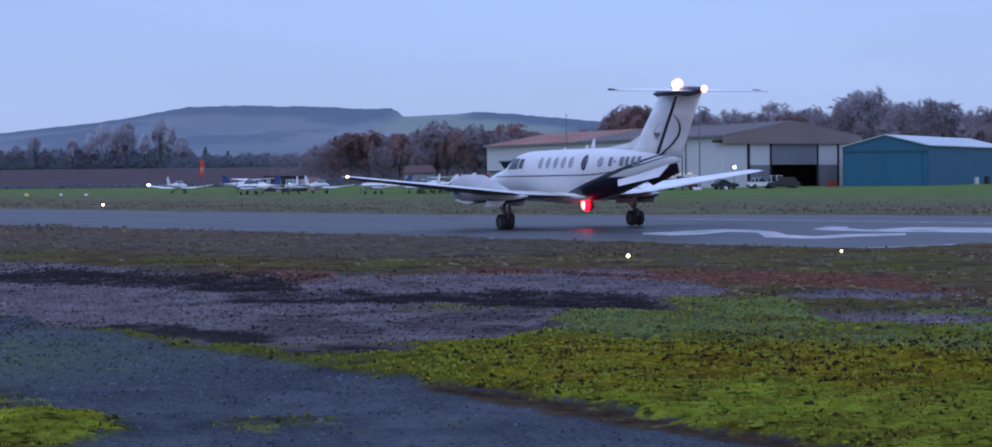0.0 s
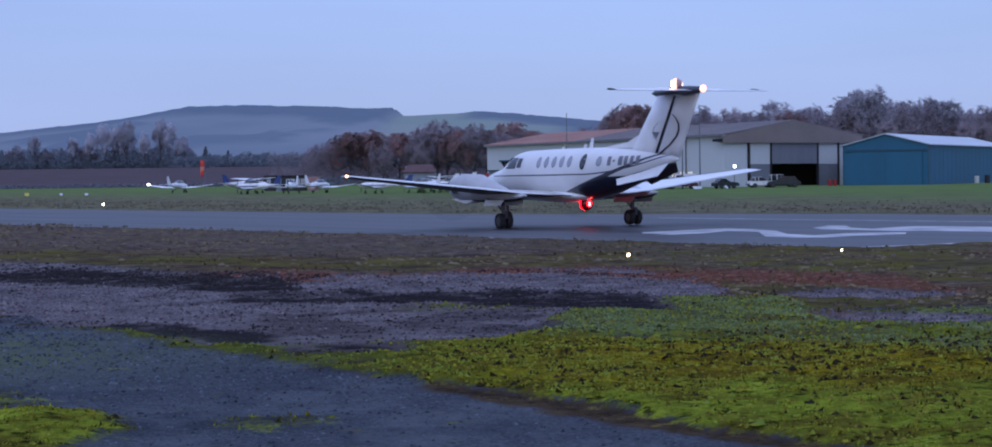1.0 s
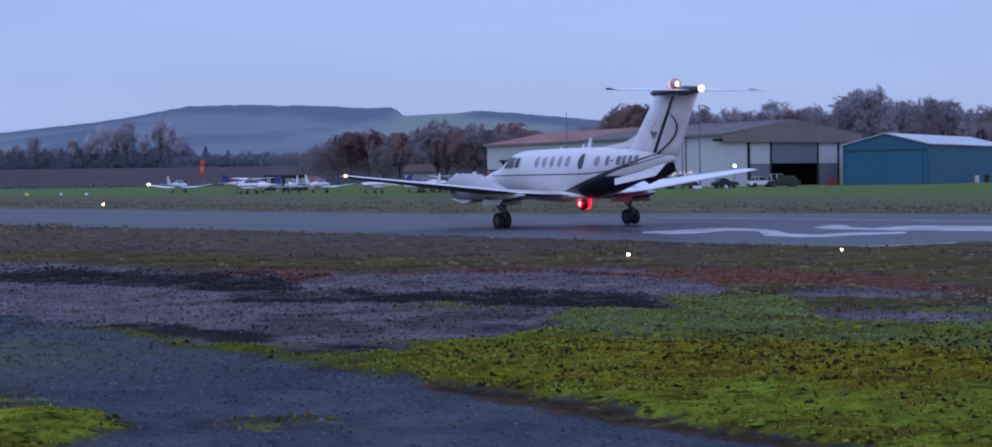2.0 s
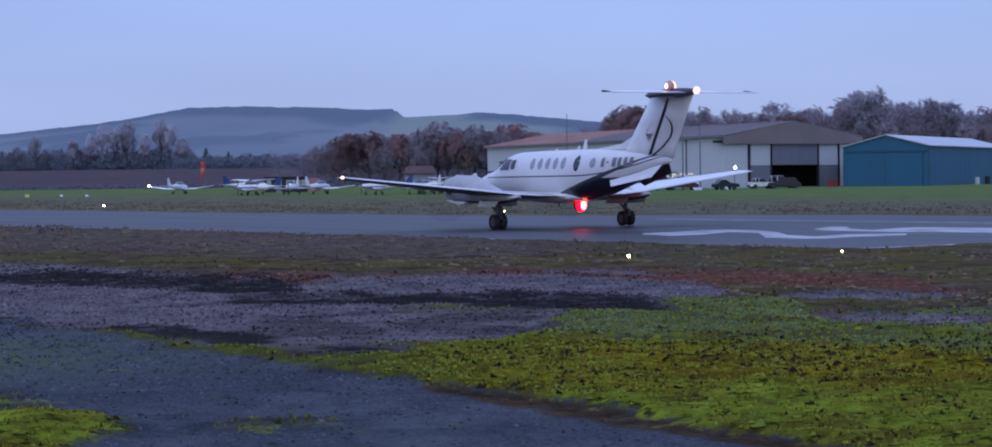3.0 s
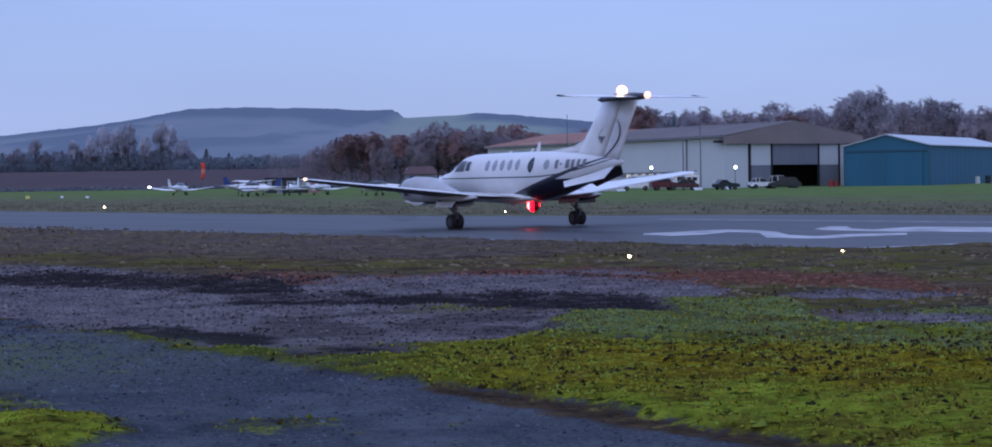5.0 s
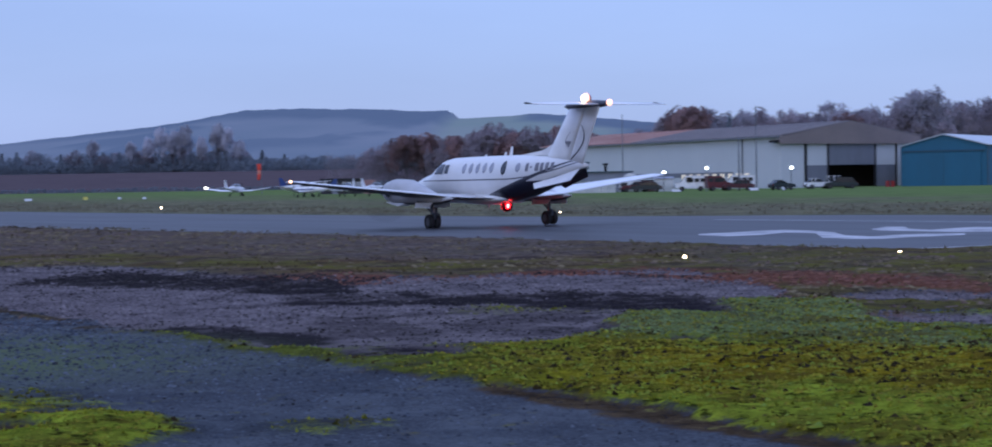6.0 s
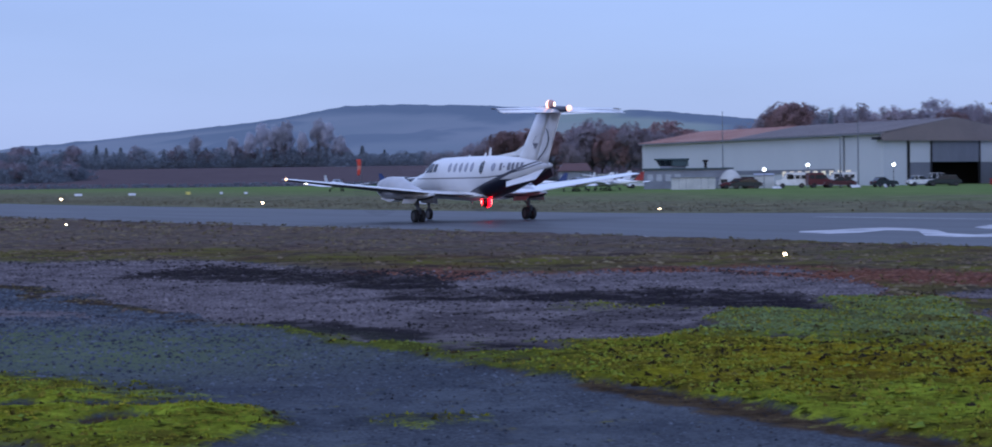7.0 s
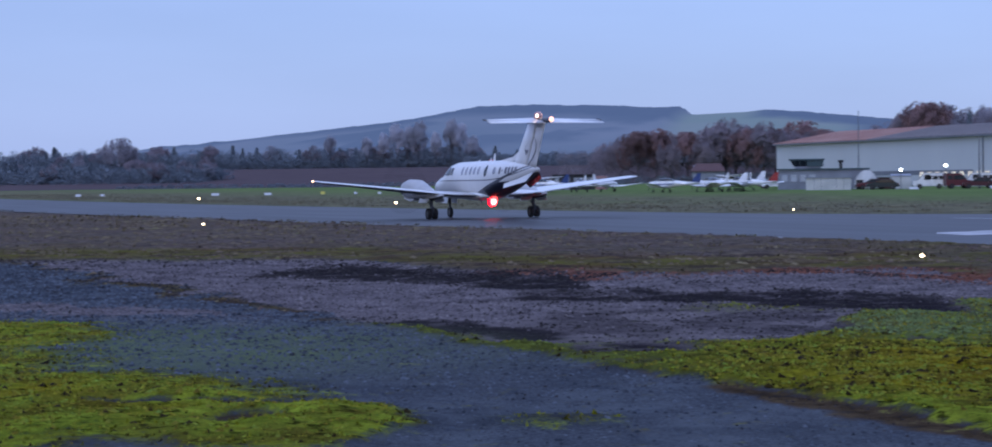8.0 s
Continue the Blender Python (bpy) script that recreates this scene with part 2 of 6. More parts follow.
def spacing(lo, a, b, hi, step, grow):
    mid = list(np.arange(a, b, step))
    up, s = [b], step
    while up[-1] < hi:
        s *= grow
        up.append(up[-1] + s)
    dn, s = [a - step], step
    while dn[-1] > lo:
        s *= grow
        dn.append(dn[-1] - s)
    return np.array(dn[::-1] + mid + up)


def ground_material():
    m = bpy.data.materials.new("ground")
    m.use_nodes = True
    n, l = m.node_tree.nodes, m.node_tree.links
    b = n["Principled BSDF"]
    co = n.new("ShaderNodeTexCoord")

    def noise_node(scale, detail=5, rough=0.6, streak=None):
        t = n.new("ShaderNodeTexNoise")
        t.inputs["Scale"].default_value, t.inputs["Detail"].default_value, t.inputs["Roughness"].default_value = scale, detail, rough
        if streak:
            mp = n.new("ShaderNodeMapping")
            mp.inputs["Scale"].default_value = streak
            l.new(co.outputs["Object"], mp.inputs[0])
            l.new(mp.outputs[0], t.inputs["Vector"])
        else:
            l.new(co.outputs["Object"], t.inputs["Vector"])
        return t.outputs["Fac"]

    def mapped(sock, a, c, lo=0.0, hi=1.0):
        r = n.new("ShaderNodeMapRange")
        for k, v in (("From Min", a), ("From Max", c), ("To Min", lo), ("To Max", hi)):
            r.inputs[k].default_value = v
        l.new(sock, r.inputs["Value"])
        return r.outputs[0]

    def mixed(fac, a, c):
        x = n.new("ShaderNodeMix")
        x.data_type = "RGBA"
        if isinstance(fac, float):
            x.inputs["Factor"].default_value = fac
        else:
            l.new(fac, x.inputs["Factor"])
        for k, v in (("A", a), ("B", c)):
            if isinstance(v, tuple):
                x.inputs[k].default_value = rgb(v)
            else:
                l.new(v, x.inputs[k])
        return x.outputs["Result"]

    def attr(name):
        a = n.new("ShaderNodeAttribute")
        a.attribute_name = name
        return a.outputs["Fac"]

    def math_node(op, a, c):
        x = n.new("ShaderNodeMath")
        x.operation = op
        for i, v in enumerate((a, c)):
            if isinstance(v, float):
                x.inputs[i].default_value = v
            else:
                l.new(v, x.inputs[i])
        return x.outputs[0]

    grain, mid, clump, wide = noise_node(38, 6, 0.75), noise_node(7, 5, 0.7), noise_node(2.2, 5, 0.65), noise_node(0.35, 4)
    speck, mottle = noise_node(2.6, 9, 0.84), noise_node(0.8, 7, 0.74)
    # old tarmac with chippings
    tar = mixed(mapped(grain, 0.36, 0.64), (0.027, 0.031, 0.038), (0.094, 0.104, 0.120))
    tar = mixed(mapped(mottle, 0.44, 0.60, 0, 0.5), tar, (0.030, 0.035, 0.045))
    tar = mixed(mapped(noise_node(0.5, 6, 0.72, (1, 0.6, 1)), 0.48, 0.62, 0, 0.55), tar, (0.10, 0.112, 0.125))
    pale = mixed(mapped(speck, 0.40, 0.60), (0.074, 0.063, 0.066), (0.26, 0.222, 0.226))
    pale = mixed(mapped(mottle, 0.46, 0.60, 0, 0.42), pale, (0.050, 0.042, 0.050))
    c = mixed(attr("gravel"), tar, pale)
    humus = mixed(mapped(speck, 0.42, 0.64), (0.008, 0.007, 0.009), (0.040, 0.035, 0.040))
    humus = mixed(mapped(attr("gravel"), 0.2, 0.8), mixed(mapped(speck, 0.40, 0.62), (0.018, 0.012, 0.007), (0.085, 0.060, 0.038)), humus)
    c = mixed(mapped(math_node("ADD", attr("dark"), mapped(speck, 0.36, 0.64, -0.42, 0.42)), 0.2, 0.8), c, humus)
    straw = mixed(mapped(speck, 0.40, 0.62), (0.042, 0.031, 0.026), (0.22, 0.165, 0.115))
    straw = mixed(mapped(noise_node(0.22, 4, 0.6, (0.6, 1.6, 1)), 0.45, 0.58, 0, 0.8), straw, (0.095, 0.085, 0.026))
    straw = mixed(mapped(wide, 0.45, 0.62, 0, 0.6), straw, (0.11, 0.058, 0.034))
    straw = mixed(mapped(mottle, 0.47, 0.60, 0, 0.85), straw, (0.042, 0.031, 0.032))
    heath = mixed(mapped(speck, 0.42, 0.60), (0.050, 0.040, 0.038), (0.18, 0.145, 0.130))
    straw = mixed(math_node("MULTIPLY", attr("heath"), mapped(wide, 0.38, 0.60, 1.0, 0.6)), straw, heath)
    straw = mixed(math_node("MULTIPLY", attr("green"), mapped(mottle, 0.40, 0.52, 1.0, 0.2)), straw, (0.115, 0.110, 0.028))
    c = mixed(math_node("MULTIPLY", attr("turf"), mapped(mid, 0.22, 0.42, 0.55, 1.0)), c, straw)
    dead = mixed(mapped(grain, 0.4, 0.65), (0.062, 0.026, 0.021), (0.25, 0.102, 0.066))
    c = mixed(math_node("MULTIPLY", attr("red"), mapped(mid, 0.26, 0.42)), c, dead)
    moss = mixed(mapped(speck, 0.39, 0.61), (0.050, 0.050, 0.008), (0.23, 0.245, 0.022))
    moss = mixed(mapped(clump, 0.40, 0.66, 0, 0.75), moss, (0.105, 0.165, 0.022))
    ochre = mixed(mapped(speck, 0.40, 0.60), (0.070, 0.046, 0.008), (0.34, 0.265, 0.016))
    moss = mixed(math_node("MULTIPLY", attr("ochre"), mapped(wide, 0.36, 0.50, 0.55, 1.0)), moss, ochre)
    moss = mixed(math_node("MULTIPLY", attr("lichen"), mapped(mottle, 0.40, 0.50)), moss, (0.135, 0.175, 0.075))
    lush = mixed(mapped(speck, 0.40, 0.60), (0.110, 0.145, 0.016), (0.31, 0.375, 0.038))
    moss = mixed(math_node("MULTIPLY", attr("lush"), mapped(clump, 0.34, 0.50, 0.5, 1.0)), moss, lush)
    moss = mixed(mapped(mottle, 0.48, 0.58, 0, 0.75), moss, (0.085, 0.060, 0.014))
    moss = mixed(mapped(noise_node(1.1, 6, 0.7, (1, 0.7, 1)), 0.46, 0.60, 0, 0.55), moss, (0.090, 0.068, 0.016))
    moss = mixed(mapped(mid, 0.53, 0.63, 0, 0.85), moss, (0.010, 0.009, 0.005))
    moss = mixed(attr("deep"), moss, mixed(mapped(speck, 0.40, 0.60), (0.034, 0.036, 0.012), (0.12, 0.145, 0.032)))
    edge = mapped(math_node("ADD", attr("moss"), mapped(speck, 0.34, 0.66, -0.4, 0.4)), 0.22, 0.72)
    c = mixed(math_node("MULTIPLY", attr("film"), mapped(mottle, 0.36, 0.60, 0.4, 1.0)), c, (0.105, 0.135, 0.070))
    c = mixed(edge, c, moss)
    # far land
    grass = mixed(mapped(noise_node(0.12, 5, 0.7, (1, 2.5, 1)), 0.35, 0.65), (0.086, 0.148, 0.046), (0.145, 0.222, 0.070))
    grass = mixed(mapped(noise_node(0.05, 4, 0.6, (1, 3, 1)), 0.42, 0.66, 0, 0.45), grass, (0.085, 0.10, 0.040))
    c = mixed(attr("meadow"), c, grass)
    weeds = mixed(mapped(noise_node(0.35, 8, 0.78), 0.40, 0.60), (0.080, 0.074, 0.058), (0.19, 0.18, 0.110))
    c = mixed(attr("weeds"), c, weeds)
    soil = mixed(mapped(noise_node(0.09, 5, 0.7, (1, 6, 1)), 0.35, 0.7), (0.075, 0.058, 0.064), (0.12, 0.094, 0.098))
    c = mixed(attr("plough"), c, soil)
    l.new(c, b.inputs["Base Color"])
    wet = mapped(math_node("ADD", attr("moss"), attr("turf")), 0.0, 0.6, 0.55, 0.95)
    l.new(wet, b.inputs["Roughness"])
    b.inputs["Specular IOR Level"].default_value = 0.0
    bp = n.new("ShaderNodeBump")
    bp.inputs["Strength"].default_value, bp.inputs["Distance"].default_value = 0.85, 0.05
    rough_cover = mapped(math_node("ADD", attr("moss"), attr("turf")), 0.0, 0.5, 0.12, 1.0)
    hsum = math_node("MULTIPLY", math_node("ADD", grain, mid), rough_cover)
    l.new(hsum, bp.inputs["Height"])
    l.new(bp.outputs[0], b.inputs["Normal"])
    return m


def make_ground():
    xs = spacing(-2600, -13, 7.5, 2600, 0.095, 1.07)
    ys = spacing(-300, 9.5, 24, 4600, 0.075, 1.03)
    X, Y = np.meshgrid(xs, ys)
    Z = height(X, Y)
    moss, turf, gravel, dark, red, green = covers(X, Y)
    along, across = X * AX.x + Y * AX.y, X * NX.x + Y * NX.y
    closeby = 1 - ramp01(np.hypot(X, Y), 55, 90)
    Z = Z + closeby * relief(X, Y, moss, turf)
    edge = far_edge(along)
    Z = Z - 0.12 * ramp01(across, 30.15, 31.0) * ramp01(along, 29.5, 30.4) * (1 - ramp01(across - edge, 0, 1.2)) * (1 - ramp01(np.hypot(X, Y), 600, 700))
    far_side = ramp01(across - edge, 0.2, 1.6)
    meadow = far_side
    beyond = across - edge
    weeds = far_side * (1 - 0.80 * ramp01(beyond + 70 * (fbm(X / 14, Y / 20, 21) - 0.47), 20, 100))
    rr = np.hypot(X, Y)
    plough = ramp01(rr + 26 * (fbm(X / 80, Y / 80, 23) - 0.5), 520, 545) * (1 - ramp01(X, 20, 90)) * (1 - ramp01(rr, 1300, 1500))
    wob = fbm(X * 1.1, Y * 0.9, 71) - 0.47
    lush = np.maximum((1 - ramp01(track_side(X, Y), -1.2, -0.4)) * ramp01(wob, -0.22, 0.0), ramp01(X, -1, 1) * (1 - ramp01(Y + 3.5 * wob, 12.9, 14.0)))
    ochre = ramp01(Y + 2.5 * wob, 13.0, 14.2) * (1 - ramp01(Y - 0.1 * X + 2 * wob, 16.2, 17.4)) * ramp01(X, -1.5, 1.5)
    ochre = np.maximum(ochre, 0.8 * blob(X, Y, -5.0, 13.6, 1.6, 1.1, -15, 0.7))
    heath = ramp01(Y - turf_edge(X) + 4 * wob, 4.5, 11) * (1 - 0.75 * ramp01(X, 0, 6))
    ny, nx = X.shape
    idx = np.arange(ny * nx).reshape(ny, nx)
    faces = np.stack([idx[:-1, :-1], idx[:-1, 1:], idx[1:, 1:], idx[1:, :-1]], -1).reshape(-1, 4)
    me = bpy.data.meshes.new("ground")
    me.from_pydata(np.stack([X, Y, Z], -1).reshape(-1, 3).tolist(), [], faces.tolist())
    for name, a in (("moss", moss), ("turf", turf), ("gravel", gravel), ("dark", dark), ("red", red), ("green", green), ("lush", lush), ("ochre", ochre), ("heath", heath), ("lichen", ramp01(Y + 0.55 * X + 2.5 * wob, 18.0, 19.4) * ramp01(X, -0.6, 0.4) * (1 - blob(X, Y, 3.65, 19.2, 0.6, 0.6))),
                    ("deep", 0.8 * (1 - ramp01(X + wob, -1.6, -0.2)) * ramp01(track_side(X, Y), -0.4, -0.1)), ("film", 0.85 * blob(X, Y, -6.6, 17.6, 3.2, 2.6, -20, 0.7)), ("meadow", meadow), ("weeds", weeds), ("plough", plough)):
        me.attributes.new(name, "FLOAT", "POINT").data.foreach_set("value", np.ascontiguousarray(a, dtype=np.float32).ravel())
    me.polygons.foreach_set("use_smooth", [True] * len(me.polygons))
    me.materials.append(ground_material())
    return tagged(new("ground", me), "mossy turf and old gravel, meadow and a ploughed slope", "ground", kind="structure")


make_ground()


# ------------------------------------------------------------------ the far hill
def make_hill():
    xs, ys = np.arange(-1500, 1501, 14.0), np.concatenate([np.arange(1450, 3200, 22.0), np.arange(3200, 4700, 120)])
    X, Y = np.meshgrid(xs, ys)
    Z = 5 + ramp01(Y, 1500, 3000) * (ridge(X) - 5) * (1 - 0.25 * ramp01(Y, 3000, 4500))
    wood = np.clip(ramp01(X, -900, -520) * (1 - ramp01(X, -152, -140)) * ramp01(Y + 120 * (fbm(X / 150, Y / 150, 61) - .5), 2450, 2560)
                   + (1 - ramp01(X, -152, -140)) * ramp01(fbm(X / 130, Y / 300, 62), 0.5, 0.56) * 0.8
                   + ramp01(X, -60, -20) * ramp01(Y + 160 * (fbm(X / 90, Y / 90, 63) - .5), 2480, 2560)
                   + ramp01(X, 60, 120) * ramp01(Y, 2000, 2100), 0, 1)
    Z = Z + wood * 7 * fbm(X / 18, Y / 18, 3, 3)
    field = np.clip(fbm(X / 200, Y / 330, 64) * 2.2 - 0.6, 0, 1)
    ny, nx = X.shape
    idx = np.arange(ny * nx).reshape(ny, nx)
    faces = np.stack([idx[:-1, :-1], idx[:-1, 1:], idx[1:, 1:], idx[1:, :-1]], -1).reshape(-1, 4)
    me = bpy.data.meshes.new("backdrop_hill")
    me.from_pydata(np.stack([X, Y, Z], -1).reshape(-1, 3).tolist(), [], faces.tolist())
    for name, a in (("wood", wood), ("field", field), ("pasture", ramp01(X, -165, -125))):
        me.attributes.new(name, "FLOAT", "POINT").data.foreach_set("value", np.ascontiguousarray(a, dtype=np.float32).ravel())
    me.polygons.foreach_set("use_smooth", [True] * len(me.polygons))
    m = bpy.data.materials.new("far_hill")
    m.use_nodes = True
    n, l = m.node_tree.nodes, m.node_tree.links
    b = n["Principled BSDF"]
    co, tex = n.new("ShaderNodeTexCoord"), n.new("ShaderNodeTexNoise")
    tex.inputs["Scale"].default_value, tex.inputs["Detail"].default_value, tex.inputs["Roughness"].default_value = 0.016, 8, 0.72
    l.new(co.outputs["Object"], tex.inputs["Vector"])

    def mixed(fac, a, c):
        x = n.new("ShaderNodeMix")
        x.data_type = "RGBA"
        l.new(fac, x.inputs["Factor"])
        for k, v in (("A", a), ("B", c)):
            if isinstance(v, tuple):
                x.inputs[k].default_value = rgb(v)
            else:
                l.new(v, x.inputs[k])
        return x.outputs["Result"]

    def attr(name):
        a = n.new("ShaderNodeAttribute")
        a.attribute_name = name
        return a.outputs["Fac"]
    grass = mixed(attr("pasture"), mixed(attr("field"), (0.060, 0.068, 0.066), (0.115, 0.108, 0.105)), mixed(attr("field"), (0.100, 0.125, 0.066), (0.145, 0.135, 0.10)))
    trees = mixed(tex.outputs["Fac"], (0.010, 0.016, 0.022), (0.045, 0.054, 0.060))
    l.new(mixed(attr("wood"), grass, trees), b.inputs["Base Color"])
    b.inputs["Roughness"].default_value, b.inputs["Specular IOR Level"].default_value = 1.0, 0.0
    # haze of three kilometres of dusk air, put in as the hill's own glow
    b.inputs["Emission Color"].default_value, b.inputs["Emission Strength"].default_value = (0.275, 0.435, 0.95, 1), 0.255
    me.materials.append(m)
    return tagged(new("backdrop_hill", me), "distant wooded hill with pale fields and a painted dusk haze", "hill", kind="structure")


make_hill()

# ------------------------------------------------------------------ runway
M_ASPHALT = material("wet_asphalt", (0.014, 0.014, 0.016), rough=0.50, second=(0.050, 0.052, 0.058), scale=0.45, fine=30, bump=0.08, depth=0.01)
M_ASPHALT.node_tree.nodes["Principled BSDF"].inputs["Specular IOR Level"].default_value = 0.17
lay = M_ASPHALT.node_tree.nodes["Mapping"]
lay.vector_type = "TEXTURE"
lay.inputs["Rotation"].default_value, lay.inputs["Scale"].default_value = (0, 0, radians(125)), (9, 1, 1)
M_PAINT_LINE = material("worn_white_paint", (0.46, 0.46, 0.48), rough=0.6, second=(0.16, 0.16, 0.17), scale=0.9, fine=25, bump=0.05)


def strip(name, a0, a1, b0, b1, lift, mat, steps=60, thick=0.0):
    """A band along the runway between a0..a1 (along) and b0..b1 (across) that follows the ground."""
    bm = bmesh.new()
    rows = []
    for i in range(steps + 1):
        t = a0 + (a1 - a0) * (i / steps) ** 1.6
        row = []
        end = float(far_edge(t)) + 0.6 if b1 is None else b1
        for s in (b0, (b0 + end) / 2, end):
            p = AX * t + NX * s
            row.append(bm.verts.new((p.x, p.y, on_ground(p.x, p.y) + lift)))
        rows.append(row)
    for r, q in zip(rows, rows[1:]):
        for i in range(2):
            bm.faces.new((r[i], r[i + 1], q[i + 1], q[i]))
    ob = link_mesh(name, bm, mat, True)
    return ob


runway = tagged(strip("runway", 29.6, 900, 30.2, None, 0.0, M_ASPHALT, 200), "damp grey asphalt runway", "runway", kind="structure")


def marking(pts, label="white painted runway marking"):
    """A painted figure on the asphalt, in along/across metres."""
    bm = bmesh.new()
    vs = []
    for a, b in pts:
        p = AX * a + NX * b
        vs.append(bm.verts.new((p.x, p.y, on_ground(p.x, p.y) + 0.006)))
    bm.faces.new(vs)
    return tagged(link_mesh("runway_marking", bm, M_PAINT_LINE), label, "marking", kind="structure")


tagged(strip("runway_edge_line", 30.0, 49, 30.45, 30.85, 0.006, M_PAINT_LINE, 100), "thin worn white line along the runway edge", "marking", kind="structure")
tagged(strip("runway_edge_line", 30.0, 62, 51.6, 52.0, 0.006, M_PAINT_LINE, 100), "faint white line along the far runway edge", "marking", kind="structure")
marking([(30.0, 30.9), (30.45, 30.9), (30.45, 61.0), (30.0, 61.0)], "white line across the runway's end")
marking([(44.8, 36.8), (45.1, 38.2), (45.7, 40.0), (45.9, 41.2), (44.2, 40.9), (42.2, 39.9), (39.4, 37.7), (37.9, 37.3), (38.7, 39.3), (37.7, 40.7),
         (36.6, 39.5), (36.3, 36.9), (36.1, 35.8), (37.0, 35.5), (38.2, 35.7), (41.9, 38.9), (43.5, 39.1), (42.1, 36.9), (41.9, 35.5), (43.7, 35.9)])
marking([(43.7, 42.9), (45.6, 45.5), (44.8, 45.5), (42.9, 43.8), (41.2, 43.0), (41.9, 44.3), (42.4, 46.3), (39.5, 46.5), (36.0, 47.6),
         (33.0, 44.0), (35.8, 42.2), (38.5, 42.1), (39.3, 41.6), (41.1, 41.8), (42.0, 41.7)])

# ------------------------------------------------------------------ the taxiing aircraft
def livery():
    """White gloss paint; the swept line on the flank divides white from navy under the tail; a thin cheat line."""
    m = bpy.data.materials.new("aircraft_paint")
    m.use_nodes = True
    n, l = m.node_tree.nodes, m.node_tree.links
    b = n["Principled BSDF"]
    b.inputs["Roughness"].default_value, b.inputs["Coat Weight"].default_value = 0.34, 0.3
    co, sp = n.new("ShaderNodeTexCoord"), n.new("ShaderNodeSeparateXYZ")
    l.new(co.outputs["Object"], sp.inputs[0])

    def mth(op, a, c=0.0):
        x = n.new("ShaderNodeMath")
        x.operation = op
        for i, v in enumerate((a, c)):
            if isinstance(v, (int, float)):
                x.inputs[i].default_value = v
            else:
                l.new(v, x.inputs[i])
        return x.outputs[0]
    X, Z = sp.outputs["X"], sp.outputs["Z"]
    # the dividing line rises from the belly to the foot of the fin
    lineh = mth("ADD", mth("MULTIPLY", X, -0.2326), 1.04)
    # the stripe thins out towards the fin; the belly below the strakes is navy too
    thick = mth("MAXIMUM", mth("ADD", mth("MULTIPLY", X, 0.035), 0.27), 0.075)
    stripe = mth("LESS_THAN", mth("ABSOLUTE", mth("SUBTRACT", Z, mth("SUBTRACT", lineh, mth("MULTIPLY", thick, 0.5)))), mth("MULTIPLY", thick, 0.5))
    strake = mth("ADD", mth("MULTIPLY", mth("ADD", X, 4.0), -0.185), 1.64)
    wedge = mth("SUBTRACT", lineh, mth("ADD", mth("MULTIPLY", mth("MAXIMUM", mth("SUBTRACT", -3.4, X), 0.0), 0.22), 0.10))
    belly = mth("LESS_THAN", Z, mth("MAXIMUM", strake, wedge))
    below = mth("MULTIPLY", mth("MAXIMUM", stripe, mth("MULTIPLY", belly, mth("LESS_THAN", Z, lineh))), mth("LESS_THAN", X, -0.6))
    rise = mth("MULTIPLY", mth("POWER", mth("MAXIMUM", mth("SUBTRACT", -2.0, X), 0.0), 2.0), 0.028)
    near_line = mth("ABSOLUTE", mth("SUBTRACT", Z, mth("ADD", rise, 1.82)))
    cheat = mth("MULTIPLY", mth("LESS_THAN", near_line, 0.022), mth("LESS_THAN", X, 4.6))
    dark = mth("MAXIMUM", below, cheat)
    tex = n.new("ShaderNodeTexNoise")
    tex.inputs["Scale"].default_value, tex.inputs["Detail"].default_value = 1.6, 5
    l.new(co.outputs["Object"], tex.inputs["Vector"])
    wear = n.new("ShaderNodeMix")
    wear.data_type = "RGBA"
    wear.inputs["A"].default_value, wear.inputs["B"].default_value = (0.68, 0.68, 0.68, 1), (0.57, 0.57, 0.575, 1)
    l.new(tex.outputs["Fac"], wear.inputs["Factor"])
    mix = n.new("ShaderNodeMix")
    mix.data_type = "RGBA"
    mix.inputs["B"].default_value = (0.012, 0.014, 0.03, 1)
    l.new(wear.outputs["Result"], mix.inputs["A"])
    l.new(dark, mix.inputs["Factor"])
    l.new(mix.outputs["Result"], b.inputs["Base Color"])
    return m


M_LIVERY = livery()
M_NACELLE = material("pale_grey_paint", (0.42, 0.42, 0.43), rough=0.4, second=(0.34, 0.34, 0.35), scale=1.5, fine=30, bump=0.0)
M_WHITE = material("white_gloss_paint", (0.76, 0.76, 0.76), rough=0.33, second=(0.66, 0.66, 0.67), scale=1.5, fine=30, bump=0.0, coat=0.3)
M_NAVY = material("navy_gloss_paint", (0.012, 0.014, 0.03), rough=0.3, second=(0.02, 0.022, 0.04), scale=3, bump=0.0, coat=0.3)
M_RUBBER = material("tyre_rubber", (0.018, 0.018, 0.02), rough=0.8, scale=20, fine=90, bump=0.2, depth=0.005)
M_STEEL = material("gear_metal", (0.075, 0.078, 0.086), rough=0.42, metal=0.8, scale=6, fine=60, bump=0.05, depth=0.004)
M_WINDOW = material("cabin_glass", (0.012, 0.014, 0.018), rough=0.08, scale=2, bump=0.0)
M_GREYBAR = material("grey_registration_paint", (0.17, 0.17, 0.20), rough=0.4, scale=6, bump=0.0)
M_BOOT = material("black_deicer_boot", (0.02, 0.02, 0.022), rough=0.6, scale=8, bump=0.1, depth=0.004)
# dark grey: shade painted on downward faces, also the colour of the wheel rims
M_SHADE_RIM = material("shade_and_rim_grey", (0.045, 0.045, 0.052), rough=0.5, second=(0.03, 0.03, 0.034), scale=1.2, fine=20, bump=0.0)
